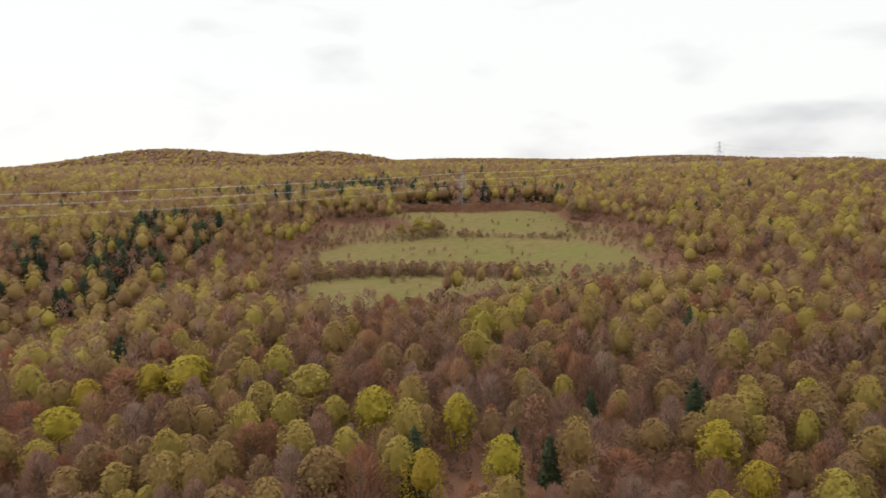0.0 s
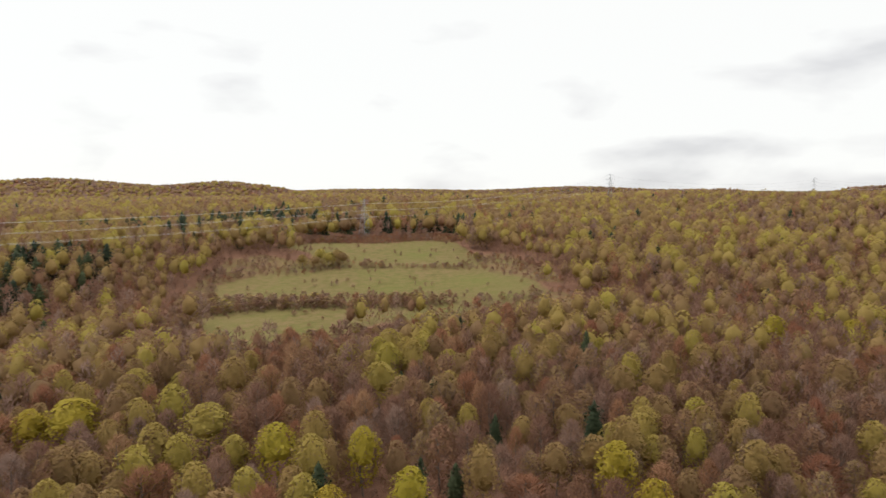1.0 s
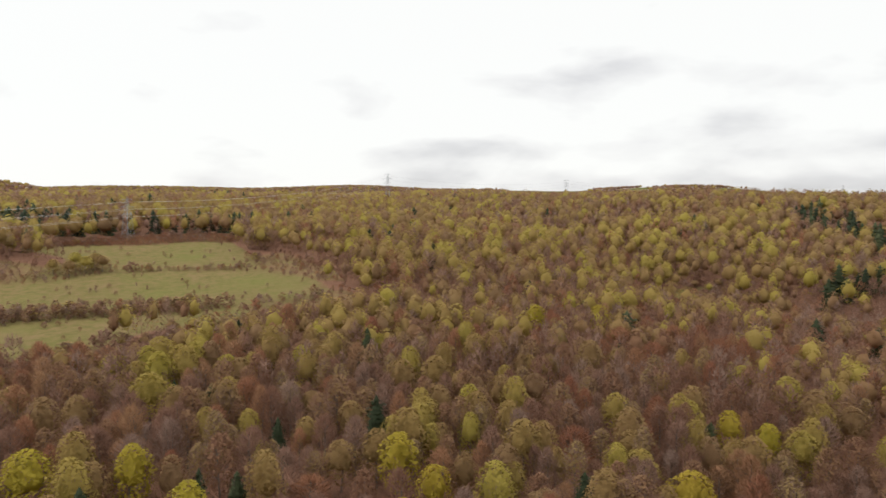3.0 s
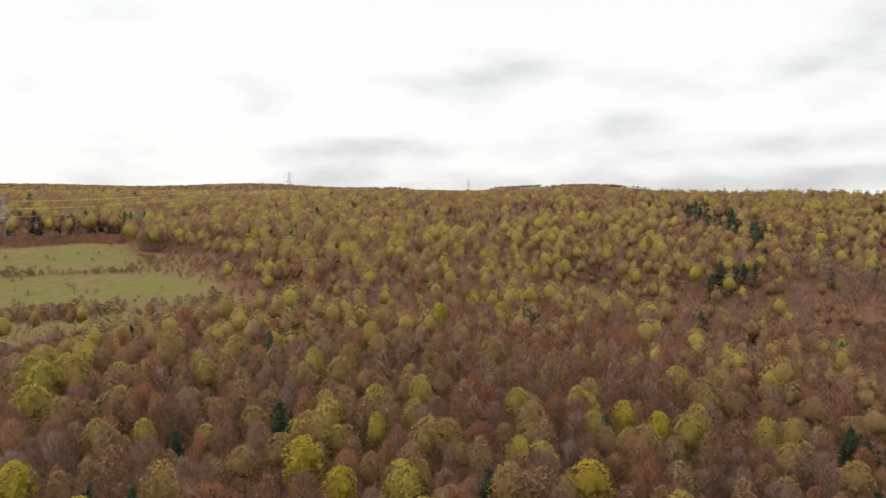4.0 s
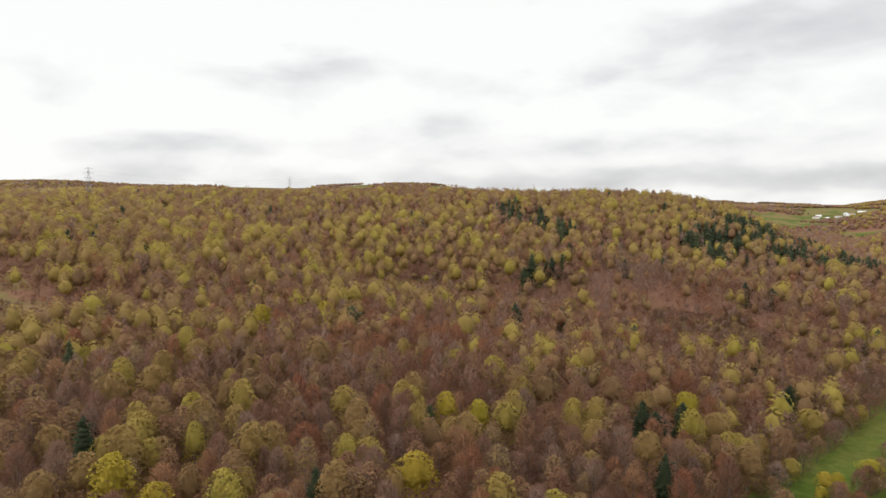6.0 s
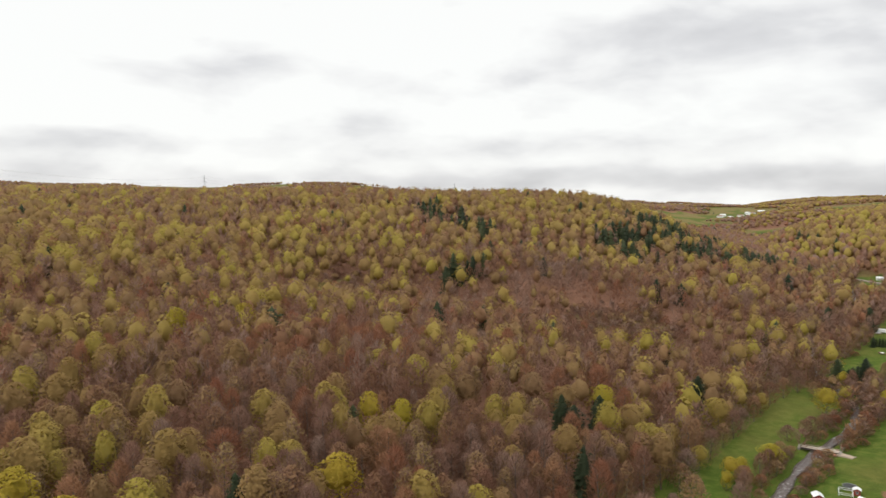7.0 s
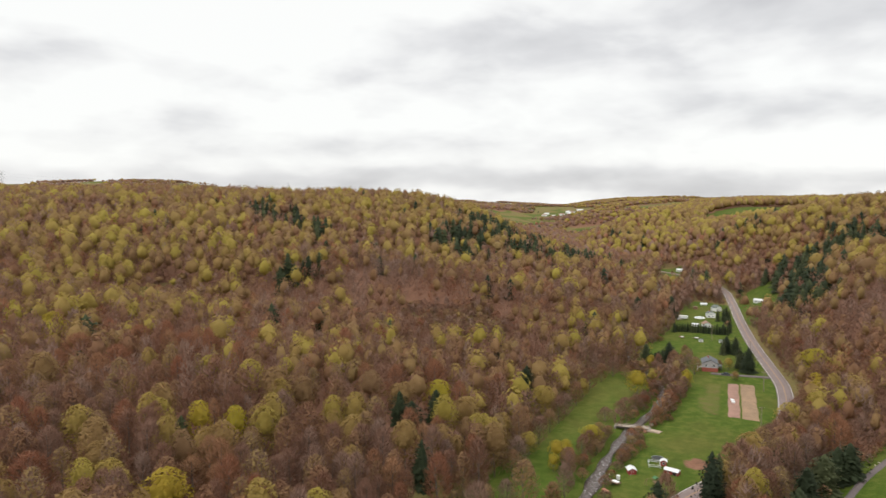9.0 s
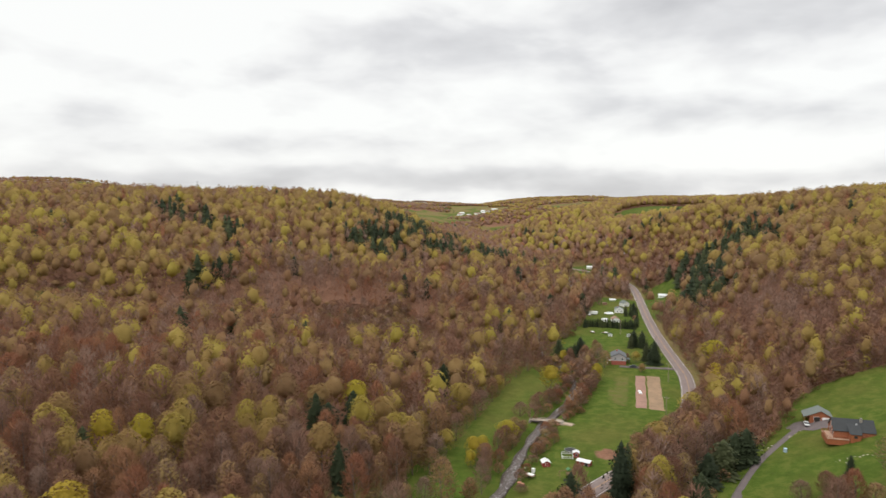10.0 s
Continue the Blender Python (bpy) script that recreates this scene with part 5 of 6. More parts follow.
# small farm buildings on the lawn by the stream
house("garden_shed", "small barn-red shed with a white metal roof on the lawn", 246, 24.5, 20, 4.2, 3.6, 2.2, 0.9, BARN_RED, WHITE_METAL, None, [("w", 0, 0.0, 1.0, 1.8, "door", BARN_RED)], category="shed", group="red sheds")
run_in = house("animal_shelter", "long barn-red shelter with a white metal roof on the lawn", 250.5, 11, 70, 6.4, 3.4, 2.1, 0.7, BARN_RED, WHITE_METAL, None, [("n", -1.6, 0.0, 1.8, 1.7, "doorway", INTERIOR_SHADE), ("n", 1.4, 0.7, 0.8, 0.8)], category="shed", group="red sheds")
house("chicken_coop", "narrow barn-red coop with white trim beside a pen", 257.5, 14.5, 5, 2.6, 2.6, 2.6, 0.6, BARN_RED, WHITE_METAL, None, [("w", 0, 1.0, 0.9, 1.0)], category="shed", group="red sheds")


def pen():
    root = thing("animal_pen", 256, 17.6, 8, None, "white rail pen beside the red coop", "fence")
    for k in range(5):
        for side in (-2.0, 2.0):
            part("post", boxes((-2.4 + k * 1.2 - 0.06, -2.4 + k * 1.2 + 0.06, side - 0.06, side + 0.06, -0.3, 1.2)), WHITE, root)
    for side in (-2.0, 2.0):
        for z in (0.5, 1.05):
            part("rail", boxes((-2.5, 2.5, side - 0.04, side + 0.04, z, z + 0.12)), WHITE, root)
    for end in (-2.45, 2.45):
        for z in (0.5, 1.05):
            part("rail", boxes((end - 0.04, end + 0.04, -2.0, 2.0, z, z + 0.12)), WHITE, root)


pen()


def trampoline():
    root = thing("trampoline", 262, 17, 0, None, "round dark trampoline on the lawn", "trampoline")
    part("mat", beam(bmesh.new(), (0, 0, 0.86), (0, 0, 0.90), 4.2, sides=24), RUBBER, root)
    bm = bmesh.new()
    for k in range(24):
        a, b = k * math.pi / 12, (k + 1) * math.pi / 12
        beam(bm, (2.2 * math.cos(a), 2.2 * math.sin(a), 0.9), (2.2 * math.cos(b), 2.2 * math.sin(b), 0.9), 0.1)
    part("rim", bm, GALVANISED, root)
    for k in range(6):
        a = k * math.pi / 3
        part("leg", beam(bmesh.new(), (2.2 * math.cos(a), 2.2 * math.sin(a), -0.2), (2.2 * math.cos(a), 2.2 * math.sin(a), 0.9), 0.08, sides=6), GALVANISED, root)


trampoline()
SLIDE_YELLOW = plain("yellow_plastic", (0.55, 0.48, 0.10), 0.4, 0.0, 0.05, 1.0)
TIMBER = plain("brown_timber", (0.22, 0.13, 0.08), 0.85, 0.0, 0.25, 3.0, 0.3)
CANVAS_GREEN = plain("green_canvas", (0.05, 0.14, 0.05), 0.7, 0.0, 0.1, 1.0)


def playset():
    root = thing("playset", 238, 15.5, 30, None, "timber playset with a pale yellow slide", "playset")
    for px in (-0.7, 0.7):
        for py in (-0.7, 0.7):
            part("post", boxes((px - 0.06, px + 0.06, py - 0.06, py + 0.06, -0.3, 2.4)), TIMBER, root)
    part("platform", boxes((-0.8, 0.8, -0.8, 0.8, 1.1, 1.2)), TIMBER, root)
    part("canopy", prism(-0.9, 0.9, 1.9, 2.35, 2.4, 0.6), CANVAS_GREEN, root, "green canvas canopy")
    bm = bmesh.new()
    beam(bm, (-0.8, 0, 1.25), (-3.0, 0, 0.1), 0.7)
    part("slide", bm, SLIDE_YELLOW, root, "pale yellow slide")
    part("swing_beam", beam(bmesh.new(), (0, 0.7, 2.3), (0, 3.6, 2.3), 0.12), TIMBER, root)
    for px in (-0.9, 0.9):
        part("swing_leg", beam(bmesh.new(), (0, 3.5, 2.3), (px, 3.7, -0.2), 0.1), TIMBER, root)


playset()


def flat_trailer(x, y, turn, label):
    root = thing("trailer", x, y, turn, None, label, "trailer", "trailers")
    part("bed", boxes((-1.9, 1.9, -0.95, 0.95, 0.55, 0.7), (-1.9, -1.82, -0.95, 0.95, 0.7, 1.1), (1.82, 1.9, -0.95, 0.95, 0.7, 1.1), bevel=0.02), TIMBER, root)
    part("drawbar", beam(bmesh.new(), (1.9, 0, 0.55), (3.3, 0, 0.45), 0.12), GALVANISED, root)
    part("load", boxes((-1.5, 0.9, -0.7, 0.7, 0.7, 1.15), bevel=0.12), WHITE, root, "pale load under a sheet")
    for wy in (-1.0, 1.0):
        part("wheel", beam(bmesh.new(), (0, wy - 0.1, 0.3), (0, wy + 0.1, 0.3), 0.62, sides=12), RUBBER, root)


flat_trailer(234, 28.5, 60, "small timber trailer with a pale load by the stream")


def water_tank(x, y, label, mat):
    root = thing("water_tank", x, y, 0, None, label, "tank")
    part("body", beam(bmesh.new(), (0, 0, -0.1), (0, 0, 1.3), 1.3, sides=16), mat, root)
    part("lid", beam(bmesh.new(), (0, 0, 1.3), (0, 0, 1.5), 0.9, 0.4, 16), mat, root)


water_tank(238.5, 28, "white plastic water tank on the lawn", WHITE)

# cold frames on the dug soil
for gx_, gy_ in ((351, -9.8), (354, -9.4)):
    frame_root = thing("cold_frame", gx_, gy_, 5, None, "white-covered cold frame on the dug soil", "cold frame", "cold frames")
    part("box", boxes((-1.2, 1.2, -0.7, 0.7, -0.1, 0.55), bevel=0.03), WHITE, frame_root)
    part("cover", boxes((-1.25, 1.25, -0.75, 0.75, 0.55, 0.62)), WHITE_METAL, frame_root)


# ---- the hamlet up the valley ----
# a clipped row of dark evergreens
hedge_rng = np.random.default_rng(11)
for k in range(21):
    hy = 27.0 - k * 1.75
    plant("spruce", 516 + hedge_rng.uniform(-0.4, 0.4) - 0.1 * k, hy, level(516, hy), 0.38 * hedge_rng.uniform(0.9, 1.15), 0.34, hedge_rng.uniform(0, 360), k, "hedge_evergreen", "dark evergreen of a clipped row", "evergreen row")
for px, py in ((512, 27), (520, -5), (528, -9), (522, -9), (548, -9), (556, -7), (565, -6)):
    plant("spruce", px, py, level(px, py), 0.42 * hedge_rng.uniform(0.85, 1.2), 0.55, hedge_rng.uniform(0, 360), px)

house("white_house", "white house with a brown roof behind the evergreens", 541, 6.5, 10, 11, 7.5, 3.2, 1.9, WHITE, SHINGLE_BROWN, None, [("w", -1.8, 1.0, 1.0, 1.1), ("w", 1.8, 1.0, 1.0, 1.1), ("s", 0, 1.0, 1.2, 1.1)], group="houses of the hamlet")
house("side_building", "low white outbuilding beside the white house", 538, 14, 100, 6, 4.5, 2.6, 1.0, WHITE, WHITE_METAL, None, [("n", 0, 0.9, 0.9, 0.9)], category="outbuilding")
house("white_house", "white two-storey house with a grey roof", 582, 4.5, 8, 9.5, 8.5, 4.6, 1.8, WHITE, SHINGLE_GREEN, None, [("w", -2, 1.0, 1.0, 1.2), ("w", 2, 1.0, 1.0, 1.2), ("w", 0, 3.3, 0.9, 0.9)], (1, 1, 2.6), group="houses of the hamlet")
house("white_house", "white gabled house above the grey one", 613, 0.5, 35, 9, 7, 4.2, 2.4, WHITE, SHINGLE_GREEN, None, [("w", -1.5, 1.0, 1.0, 1.2), ("w", 1.5, 1.0, 1.0, 1.2)], group="houses of the hamlet")
house("white_bungalow", "low white bungalow on a green lawn by the road", 664, -34, 80, 12, 7.5, 2.9, 1.5, WHITE, WHITE_METAL, None, [("n", -3, 1.0, 1.4, 1.1), ("n", 3, 1.0, 1.4, 1.1), ("n", 0, 0.1, 1.0, 2.0, "door", PALE), ("w", 0, 1.0, 1.2, 1.1)], group="houses of the hamlet")
house("garden_shed", "small white shed on the lawn", 486, 8.6, 5, 2.6, 3.6, 2.2, 0.6, WHITE, SHINGLE_GREEN, None, [("w", 0, 0.0, 1.0, 1.7, "door", PALE)], category="shed", group="white sheds")
house("garden_shed", "small white shed on the lawn", 488, -3.6, 5, 2.6, 3.0, 2.2, 0.6, WHITE, SHINGLE_GREEN, None, [("w", 0, 0.0, 1.0, 1.7, "door", PALE)], category="shed", group="white sheds")
house("farm_shed", "weathered brown shed on the grass", 616, 17, 10, 4, 5, 2.4, 0.8, TIMBER, SHINGLE_BROWN, category="shed")
house("far_house", "white farmhouse at the head of the valley", 885, 44, 100, 12, 8, 3.4, 1.8, WHITE, WHITE_METAL, None, [("n", -3, 1.0, 1.4, 1.1), ("n", 3, 1.0, 1.4, 1.1), ("w", 0, 1.0, 1.2, 1.1)], group="houses of the hamlet")
house("far_house", "small pale house among the trees", 878, 28, 95, 8, 7, 3.0, 1.6, PALE, WHITE_METAL, None, [("n", 0, 1.0, 1.4, 1.1)], group="houses of the hamlet")
house("far_house", "pale house behind dark conifers", 905, 5, 95, 9, 7, 3.4, 1.8, WHITE, SHINGLE_BROWN, None, [("n", 0, 1.0, 1.4, 1.1)], group="houses of the hamlet")


def pool(x, y):
    root = thing("round_pool", x, y, 0, None, "white above-ground swimming pool on the grass", "pool")
    bm = bmesh.new()
    for k in range(28):
        a, b = k * math.pi / 14, (k + 1) * math.pi / 14
        beam(bm, (3.4 * math.cos(a), 3.4 * math.sin(a), 0.55), (3.4 * math.cos(b), 3.4 * math.sin(b), 0.55), 1.3)
    part("wall", bm, WHITE, root)
    part("water", beam(bmesh.new(), (0, 0, 0.6), (0, 0, 0.9), 6.4, sides=28), plain("pool_water", (0.35, 0.40, 0.40), 0.2), root)


pool(572, 12)


def camper(x, y, turn):
    root = thing("camper", x, y, turn, None, "white camper with a pale awning on the grass", "camper")
    part("body", boxes((-3.2, 3.2, -1.2, 1.2, 0.5, 2.8), bevel=0.2), WHITE, root)
    part("window", boxes((-2.0, -0.6, -1.24, -1.18, 1.5, 2.2), (0.6, 1.8, -1.24, -1.18, 1.5, 2.2)), GLASS, root)
    part("awning", boxes((-2.6, 2.2, -3.4, -1.2, 2.4, 2.5)), PALE, root)
    part("drawbar", beam(bmesh.new(), (3.2, 0, 0.6), (4.4, 0, 0.5), 0.12), GALVANISED, root)
    for wx in (-0.5, 0.5):
        for wy in (-1.1, 1.1):
            part("wheel", beam(bmesh.new(), (wx, wy - 0.1, 0.33), (wx, wy + 0.1, 0.33), 0.66, sides=12), RUBBER, root)


camper(566, 24, 80)
flat_trailer(560, 27, 85, "dark utility trailer beside the camper")
flat_trailer(494, 12, 80, "low pale trailer on the lawn before the evergreens")
flat_trailer(494, 21, 40, "pale trailer at the end of the evergreen row")
house("pavilion", "white domed shelter on the grass", 640, 11, 95, 7, 4, 1.6, 1.0, WHITE, WHITE_METAL, category="shelter")

WOOD_POLE = plain("pole_wood", (0.24, 0.19, 0.15), 0.9, 0.0, 0.2, 3.0)


def utility_pole(x, y, turn):
    root = thing("utility_pole", x, y, turn, None, "wooden utility pole beside the road", "utility pole", "utility poles")
    part("pole", beam(bmesh.new(), (0, 0, -1), (0, 0, 10.5), 0.34, 0.22, 8), WOOD_POLE, root)
    part("cross_arm", boxes((-0.06, 0.06, -1.1, 1.1, 9.6, 9.75)), WOOD_POLE, root)
    for py in (-0.95, 0.0, 0.95):
        part("insulator", beam(bmesh.new(), (0, py, 9.75), (0, py, 9.95), 0.1, sides=6), WHITE, root)


for px, py in ((235, -2.5), (312, -20), (376, -24), (448, -20), (492, 2), (585, -9), (700, -2)):
    utility_pole(px, py, 0)

# ---- the log house on the southern slope ----
log_z = level(265, -79) + 0.5
log_house = house("log_house", "orange-brown log house with a charcoal shingle roof and a deck", 265, -79, 88, 14.5, 9.0, 3.0, 3.6, LOGS, SHINGLE_DARK, None,
                  [("n", -4.5, 0.9, 1.3, 1.2), ("n", 4.6, 0.9, 1.3, 1.2), ("e", -2.0, 0.3, 1.6, 2.0), ("e", 2.0, 0.3, 1.6, 2.0), ("e", 0, 3.4, 1.8, 1.4), ("w", -1.5, 0.9, 1.2, 1.2), ("w", 1.5, 0.9, 1.2, 1.2)], (-3.0, 0.9, 4.6), log_z, size=0.86, stack=CONCRETE)
for k in range(9):
    for side in (-4.52, 4.52):
        part("log", beam(bmesh.new(), (-7.5, side, 0.18 + k * 0.33), (7.5, side, 0.18 + k * 0.33), 0.34, sides=8), LOGS, log_house)
porch = part("porch_wall", boxes((-1.9, 1.9, 4.5, 6.8, -1.2, 2.5)), LOGS, log_house, "log-walled entrance porch")
part("porch_roof", slope_slab(-1.9, 1.9, 13.6, 2.5, 3.6, 1, 0.4), SHINGLE_DARK, log_house)
part("porch_window", boxes((-0.6, 0.6, 6.8, 6.86, 0.8, 1.8)), GLASS, porch)
# the deck wraps the northern gable, on a closed log base
part("deck_base", boxes((7.3, 10.0, -4.0, 6.4, -2.6, -0.3), (2.2, 7.3, 4.9, 6.4, -2.6, -0.3)), LOGS, log_house, "closed log base under the deck")
part("deck", boxes((7.25, 10.15, -4.1, 6.6, -0.3, -0.12), (2.0, 7.25, 4.8, 6.6, -0.3, -0.12)), LOG_DECK, log_house, "weathered deck boards")
for a, b in (((10.1, -4.0), (10.1, 6.5)), ((10.1, 6.5), (2.1, 6.5)), ((7.4, -4.0), (10.1, -4.0))):
    rail = part("deck_rail", beam(beam(bmesh.new(), (*a, 0.85), (*b, 0.85), 0.14), (*a, 0.3), (*b, 0.3), 0.1), LOGS, log_house)
    n = int(max(abs(a[0] - b[0]), abs(a[1] - b[1])) / 1.3) + 1
    for k in range(n + 1):
        px, py = a[0] + (b[0] - a[0]) * k / n, a[1] + (b[1] - a[1]) * k / n
        part("rail_post", boxes((px - 0.07, px + 0.07, py - 0.07, py + 0.07, -0.12, 0.95)), LOGS, rail)
part("foundation", boxes((-7.2, 7.2, -4.45, 4.45, -2.6, -0.55)), CONCRETE, log_house)
part("roof_vent", boxes((-1.2, -0.8, 2.0, 2.4, 5.0, 5.5)), WHITE_METAL, log_house)

# the second door's panel is painted as the shade within
garage = house("garage", "brown log garage with a grey-green roof and open carport", 291, -75, -6, 9.0, 8.5, 2.8, 2.1, LOGS, SHINGLE_GREEN, None,
               [("w", -2.1, 0.0, 2.6, 2.2, "garage_door", WHITE), ("w", 1.3, 0.0, 2.4, 2.2, "garage_door", INTERIOR_SHADE)], None, level(289, -73) + 0.1, "garage", size=0.88)
part("carport_roof", slope_slab(-4.5, 4.5, 12.6, 1.9, 3.05, 1, 0.3), SHINGLE_GREEN, garage)
for px in (-4.2, 0, 4.2):
    part("carport_post", boxes((px - 0.1, px + 0.1, 5.9, 6.1, -0.5, 2.0)), LOGS, garage)
part("carport_back", boxes((4.3, 4.5, 4.25, 6.0, -0.5, 2.0)), LOGS, garage)
car(286.0, -69.6, -4, plain("white_car_paint", (0.6, 0.6, 0.6), 0.3, 0.1, 0.05, 1.0), "white car parked under the carport")

APRON = [(283, -66), (288, -63.5), (292, -67), (288.5, -75), (282.5, -82), (277, -80), (280, -70)]


def drive_apron():
    """The paved yard between garage and house, one sheet over the lawn."""
    bm = bmesh.new()
    xs, ys = np.meshgrid(np.arange(276, 293, 1.0), np.arange(-83, -62, 1.0))
    keep = inside(xs, ys, APRON)
    cache = {}
    for i in range(xs.shape[0] - 1):
        for j in range(xs.shape[1] - 1):
            if keep[i, j] or keep[i + 1, j + 1]:
                corners = []
                for a, b in ((i, j), (i, j + 1), (i + 1, j + 1), (i + 1, j)):
                    if (a, b) not in cache:
                        cache[(a, b)] = bm.verts.new((xs[a, b], ys[a, b], level(xs[a, b], ys[a, b]) + 0.17))
                    corners.append(cache[(a, b)])
                bm.faces.new(corners)
    data = bpy.data.meshes.new("yard")
    bm.to_mesh(data)
    bm.free()
    data.materials.append(DRIVE_ASPHALT)
    tagged(new("yard", data), "dark asphalt yard between the garage and the log house", "driveway", kind="structure")


drive_apron()
water_tank(266, -58.5, "small blue-white barrel on the sloping lawn", plain("blue_barrel", (0.35, 0.45, 0.55), 0.4))
STONE = plain("pale_stone", (0.38, 0.34, 0.26), 0.9, 0.0, 0.25, 2.0, 0.4)
stone_rng = np.random.default_rng(5)


def boulder(x, y, size, mat, label, group):
    bm = bmesh.new()
    bmesh.ops.create_icosphere(bm, subdivisions=2, radius=size)
    for v in bm.verts:
        v.co *= 1 + 0.25 * noise.noise(v.co * 1.7 / size + Vector((x, y, 0)))
        v.co.z *= 0.55
    data = bpy.data.meshes.new("boulder")
    bm.to_mesh(data)
    bm.free()
    data.materials.append(mat)
    ob = new("boulder", data)
    ob.matrix_basis = pose(x, y, level(x, y) + size * 0.12, 0, 0, stone_rng.uniform(0, 360))
    tagged(ob, label, "boulder", group)


for k in range(14):
    boulder(272 + k * 0.9 + stone_rng.uniform(-0.5, 0.5), -52.5 - k * 1.3 + stone_rng.uniform(-0.8, 0.8), stone_rng.uniform(0.15, 0.4), STONE, "pale boulder beside the driveway", "boulders by the drive")
for k in range(16):
    boulder(247 + stone_rng.uniform(-3, 3) - k * 0.2, -70 - k * 1.1, stone_rng.uniform(0.12, 0.35), STONE, "pale stone on the lawn bank", "stones of the lawn bank")
RED_STONE = plain("red_brown_riprap", (0.34, 0.155, 0.10), 0.95, 0.0, 0.3, 2.0, 0.5)
line = np.array(STREAM[3:9], float)
for k in range(70):
    f = stone_rng.uniform(0, len(line) - 1.01)
    p = line[int(f)] + (line[int(f) + 1] - line[int(f)]) * (f % 1)
    boulder(p[0] + stone_rng.uniform(-1, 1), p[1] - 4.2 + stone_rng.uniform(-2.2, 0.8), stone_rng.uniform(0.3, 0.9), RED_STONE if stone_rng.uniform() < 0.6 else STONE, "weathered boulder on the stream bank", "boulders of the stream bank")

# bushes along the stream and on the lawns
BUSH_KINDS = {"russet": ("red_twig_bush", "reddish-brown leafless bush on the stream bank"), "lime": ("willow_bush", "yellow-green willow bush by the stream"), "bare": ("leafless_bush", "grey-brown leafless bush by the stream"), "olive": ("budding_bush", "olive-brown budding bush by the stream")}
bush_rng = np.random.default_rng(21)
for kind, x, y, h, w in (("russet", 262, 26, 0.22, 0.75), ("russet", 270, 24, 0.25, 0.8), ("russet", 266, 28, 0.2, 0.7), ("russet", 305, 21, 0.16, 0.8), ("russet", 312, 17, 0.16, 0.9), ("russet", 300, 22, 0.16, 0.6), ("russet", 335, 30, 0.25, 0.9), ("russet", 328, 33, 0.25, 0.9),
                         ("bare", 352, 14, 0.5, 1.0), ("bare", 345, 14, 0.45, 0.9), ("bare", 360, 13, 0.5, 0.9), ("olive", 372, 18, 0.6, 1.0), ("lime", 366, 12, 0.6, 0.85), ("bare", 378, 26, 0.6, 1.0), ("bare", 318, 36, 0.4, 1.0), ("bare", 310, 37, 0.45, 1.0), ("bare", 325, 32, 0.4, 0.9),
                         ("bare", 262, 42, 0.5, 1.0), ("bare", 254, 43, 0.55, 1.0), ("olive", 240, 46, 0.5, 0.9), ("russet", 236, 44, 0.6, 0.7), ("bare", 228, 43, 0.7, 0.8), ("bare", 270, 41, 0.45, 0.9), ("olive", 278, 41, 0.4, 0.9), ("lime", 236, 50, 0.4, 0.6), ("bare", 217, 42, 0.7, 0.9),
                         ("olive", 395, 20, 0.75, 1.1), ("olive", 398, 9, 0.6, 1.2), ("bare", 392, 28, 0.7, 1.0), ("lime", 396, 32, 0.55, 0.8), ("bare", 404, 46, 0.7, 1.0), ("olive", 425, 14, 0.5, 1.1), ("bare", 275, 25, 0.3, 0.7), ("russet", 255, 29, 0.3, 0.8)):
    own = BUSH_KINDS[kind]
    plant(kind, x, y, level(x, y), h, w * 0.8, bush_rng.uniform(0, 360), int(bush_rng.integers(0, VARIANTS)), own[0], own[1], "bushes of the stream bank")

# brown bushes close along both banks
for k in range(46):
    f = 3 + 5.4 * (k + 0.5) / 46
    p0, p1 = np.array(STREAM[int(f)], float), np.array(STREAM[int(f) + 1], float)
    across = np.array([p0[1] - p1[1], p1[0] - p0[0]]) / np.hypot(*(p1 - p0))
    x, y = p0 + (p1 - p0) * (f % 1) + across * (1 if k % 2 else -1) * bush_rng.uniform(3.6, 6.2)
    if abs(x - 295) > 7:
        kind = ("bare", "russet", "bare", "olive")[int(bush_rng.integers(0, 4))]
        own = BUSH_KINDS[kind]
        plant(kind, x, y, level(x, y) - 0.2, bush_rng.uniform(0.14, 0.36), bush_rng.uniform(0.4, 0.75), bush_rng.uniform(0, 360), k, own[0], own[1], "bushes of the stream bank")

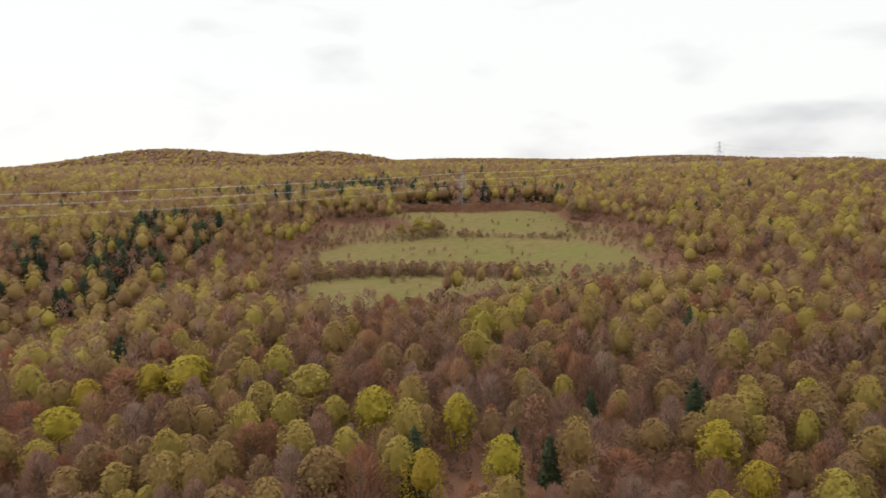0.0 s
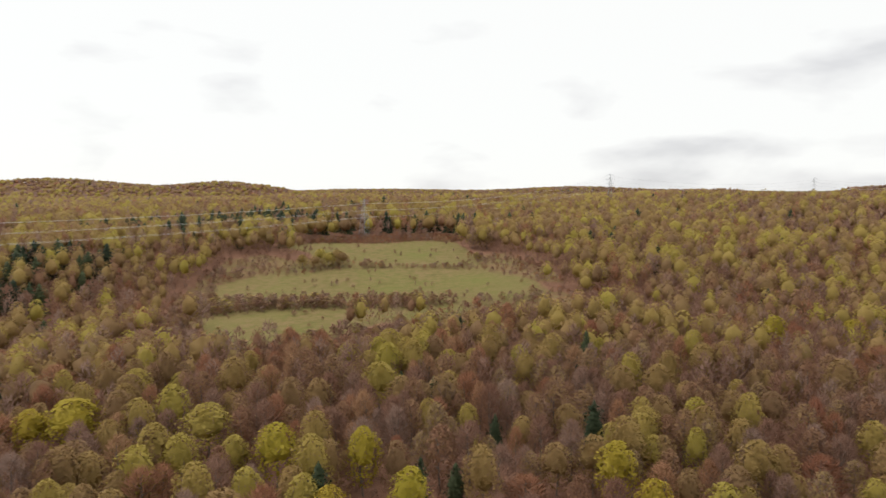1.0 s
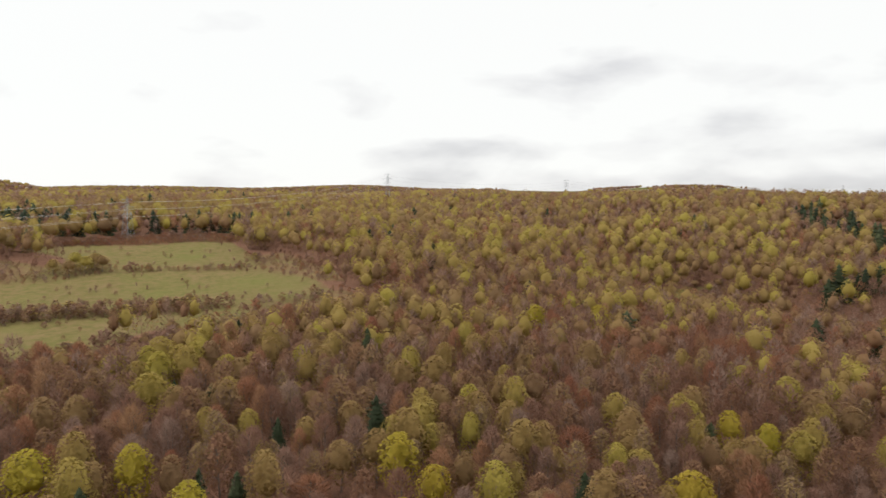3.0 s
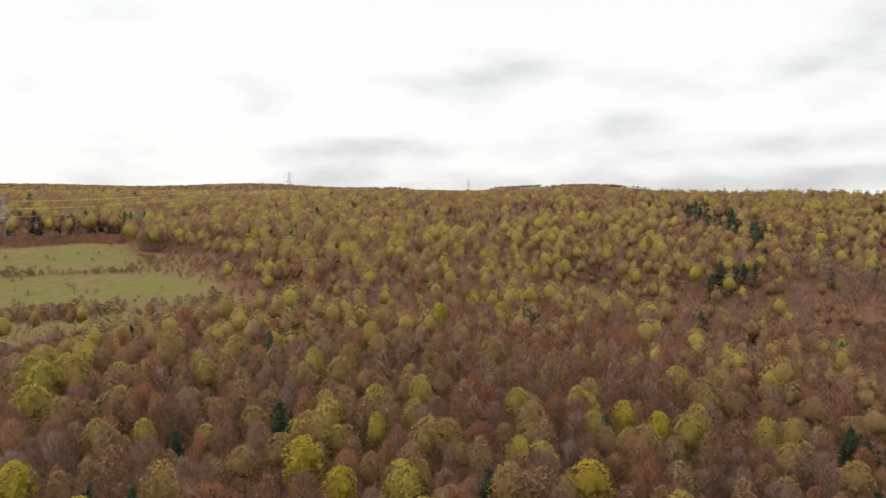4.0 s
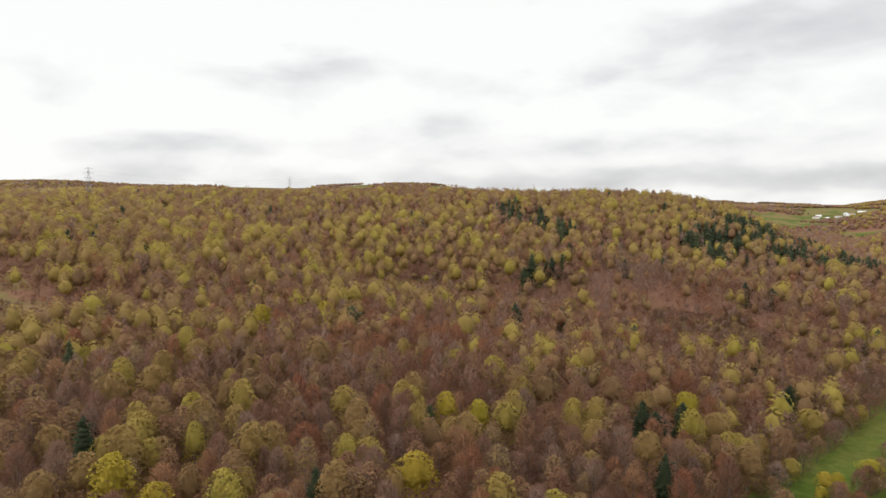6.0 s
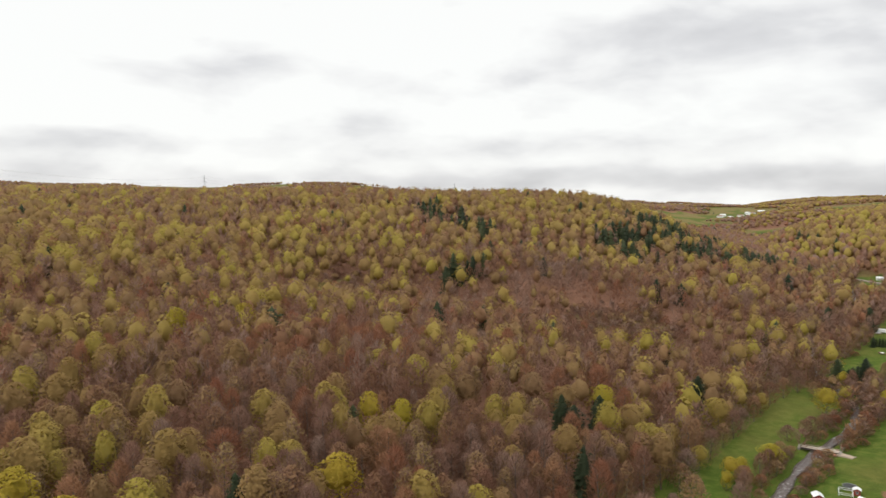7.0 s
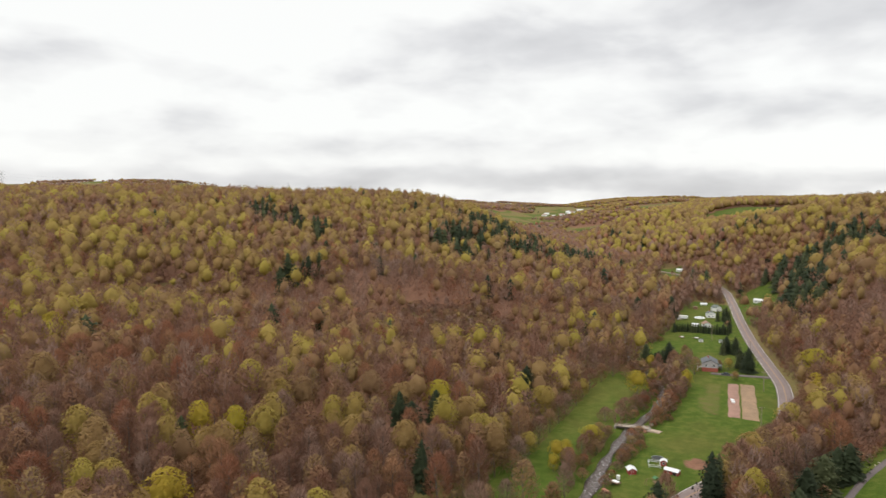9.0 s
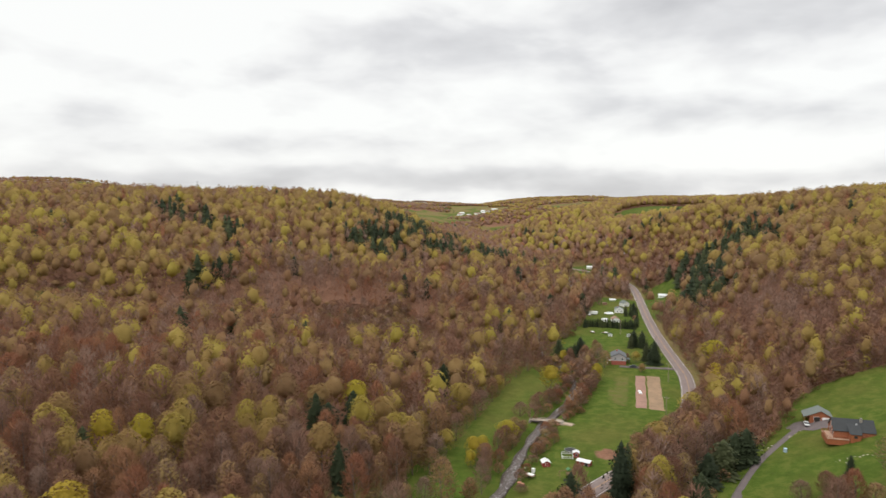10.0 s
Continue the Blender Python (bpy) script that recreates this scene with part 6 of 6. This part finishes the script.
# trees beside the road where it dips out of sight
for k, (x, y) in enumerate(((243, -7.5), (250, -11), (257, -14.5), (265, -18), (273, -21), (281, -24), (289, -26.5), (297, -29), (305, -31.5), (314, -33.5), (323, -36))):
    plant(("olive", "bare", "maple", "olive", "bare")[k % 5], x, y, level(x, y), bush_rng.uniform(0.85, 1.05), bush_rng.uniform(0.95, 1.25), bush_rng.uniform(0, 360), k)
for kind, x, y, h, w in (("maple", 230, -5, 0.85, 0.8), ("spruce", 221, -4, 1.15, 0.75), ("maple", 219, -10, 0.85, 0.9), ("olive", 232, -12, 0.85, 1.1), ("bare", 226, -18, 0.9, 1.1), ("olive", 246, -18, 0.9, 1.15), ("bare", 239, -20, 0.9, 1.1), ("olive", 258, -23, 0.9, 1.15), ("bare", 252, -27, 0.95, 1.1), ("maple", 270, -27, 0.9, 1.0),
                         ("bare", 264, -32, 0.95, 1.1), ("olive", 282, -30, 0.85, 1.1), ("bare", 277, -36, 0.95, 1.1), ("maple", 294, -34, 0.85, 0.95), ("olive", 306, -37, 0.9, 1.0), ("bare", 298, -41, 1.0, 1.1), ("maple", 320, -40, 0.95, 0.9), ("bare", 312, -45, 1.0, 1.1), ("lime", 336, -42, 1.0, 0.85), ("bare", 330, -47, 1.0, 1.1), ("lime", 352, -44, 0.95, 0.9), ("olive", 366, -45, 1.0, 1.0), ("maple", 342, -50, 1.0, 0.9)):
    plant(kind, x, y, level(x, y), h, w, bush_rng.uniform(0, 360), int(bush_rng.integers(0, VARIANTS)))
for kind, x, y, h, w in (("bare", 222, -63, 0.42, 0.9), ("bare", 215, -60, 0.35, 0.8), ("spruce", 236, -71, 0.36, 0.42), ("olive", 209, -70, 0.5, 0.9), ("bare", 262, -96, 0.6, 0.9), ("bare", 226, -62, 0.45, 0.9), ("bare", 219, -65, 0.5, 0.9), ("bare", 226, -55, 0.4, 0.8), ("bare", 206, -60, 0.85, 1.0), ("russet", 211, -65, 0.8, 1.0), ("bare", 203, -55, 0.6, 0.9), ("olive", 229, -80, 0.75, 1.0), ("russet", 236, -87, 0.7, 1.0), ("bare", 222, -84, 0.7, 1.0)):
    plant(kind, x, y, level(x, y), h, w, bush_rng.uniform(0, 360), int(bush_rng.integers(0, VARIANTS)))

# trees that reach over the edges of the western lawn
for kind, x, y, h, w in (("olive", 226, 62, 0.6, 0.9), ("bare", 236, 63, 0.7, 1.0), ("maple", 248, 62, 0.55, 0.7), ("bare", 262, 62, 0.7, 1.0), ("olive", 277, 61, 0.6, 0.8), ("bare", 290, 60, 0.75, 1.0), ("bare", 303, 60, 0.6, 0.9), ("olive", 318, 58, 0.7, 0.9), ("maple", 333, 58, 0.55, 0.7), ("bare", 347, 57, 0.7, 1.0), ("olive", 364, 54, 0.6, 0.9), ("bare", 378, 50, 0.7, 1.0), ("bare", 205, 58, 0.5, 0.8), ("olive", 196, 62, 0.55, 0.9), ("olive", 246, 47, 0.35, 0.7), ("lime", 252, 49, 0.4, 0.6), ("bare", 300, 42, 0.4, 0.9), ("olive", 372, 42, 0.5, 0.8)):
    plant(kind, x, y, level(x, y), h, w, bush_rng.uniform(0, 360), int(bush_rng.integers(0, VARIANTS)))
# trees of the hamlet's gardens
for kind, x, y, h, w in (("spruce", 565, -1, 0.50, 0.50), ("spruce", 571, -5, 0.55, 0.55), ("spruce", 567, -9, 0.50, 0.50), ("spruce", 584, -7, 0.50, 0.55), ("russet", 543, -8, 0.30, 0.50), ("maple", 520, 39, 0.60, 0.75), ("olive", 530, 44, 0.60, 0.80), ("maple", 415, -8, 0.40, 0.60), ("olive", 430, 16, 0.55, 0.70), ("olive", 405, 17, 0.55, 0.70), ("bare", 411, 21, 0.60, 0.80), ("bare", 413, 13, 0.50, 0.70), ("spruce", 415, 36, 0.60, 0.55), ("spruce", 433, 25, 0.60, 0.65), ("spruce", 409, 27, 0.60, 0.60), ("spruce", 408, 31, 0.50, 0.55), ("spruce", 452, -5, 0.60, 0.55), ("spruce", 471, -7, 0.50, 0.55), ("spruce", 465, -12, 0.55, 0.55), ("spruce", 582, 35, 0.85, 0.80), ("olive", 597, 29, 0.60, 0.80), ("bare", 614, 22, 0.60, 0.90), ("maple", 690, 11, 0.60, 0.80), ("olive", 684, 5, 0.60, 0.80), ("bare", 674, 16, 0.60, 0.90), ("bare", 668, -2, 0.60, 0.90), ("russet", 478, 34, 0.20, 0.70), ("bare", 470, 38, 0.25, 0.70), ("olive", 497, 46, 0.50, 0.80), ("bare", 468, 45, 0.60, 0.90), ("maple", 393, -11, 0.30, 0.50), ("bare", 417, -3, 0.30, 0.50), ("olive", 384, 24, 0.50, 0.80), ("bare", 389, 29, 0.50, 0.80)):
    plant(kind, x, y, level(x, y), h, w, bush_rng.uniform(0, 360), int(bush_rng.integers(0, VARIANTS)))

# farm buildings of the distant plateau
for k in range(9):
    bearing, far = radians(76.4 + 0.42 * k + 0.25 * math.sin(k * 5)), 2350 + 60 * math.sin(k * 2.1)
    fx, fy = far * math.sin(bearing), far * math.cos(bearing)
    house("distant_farm", "pale farm building on the distant plateau", fx, fy, 80 + 25 * math.sin(k), 16 + 5 * math.sin(k * 3), 10, 5, 2.6, WHITE, WHITE_METAL if k % 3 else SHINGLE_BROWN, None, [("n", 0, 1.2, 2.0, 1.6)], category="farm building", group="distant farm buildings", size=1.0)
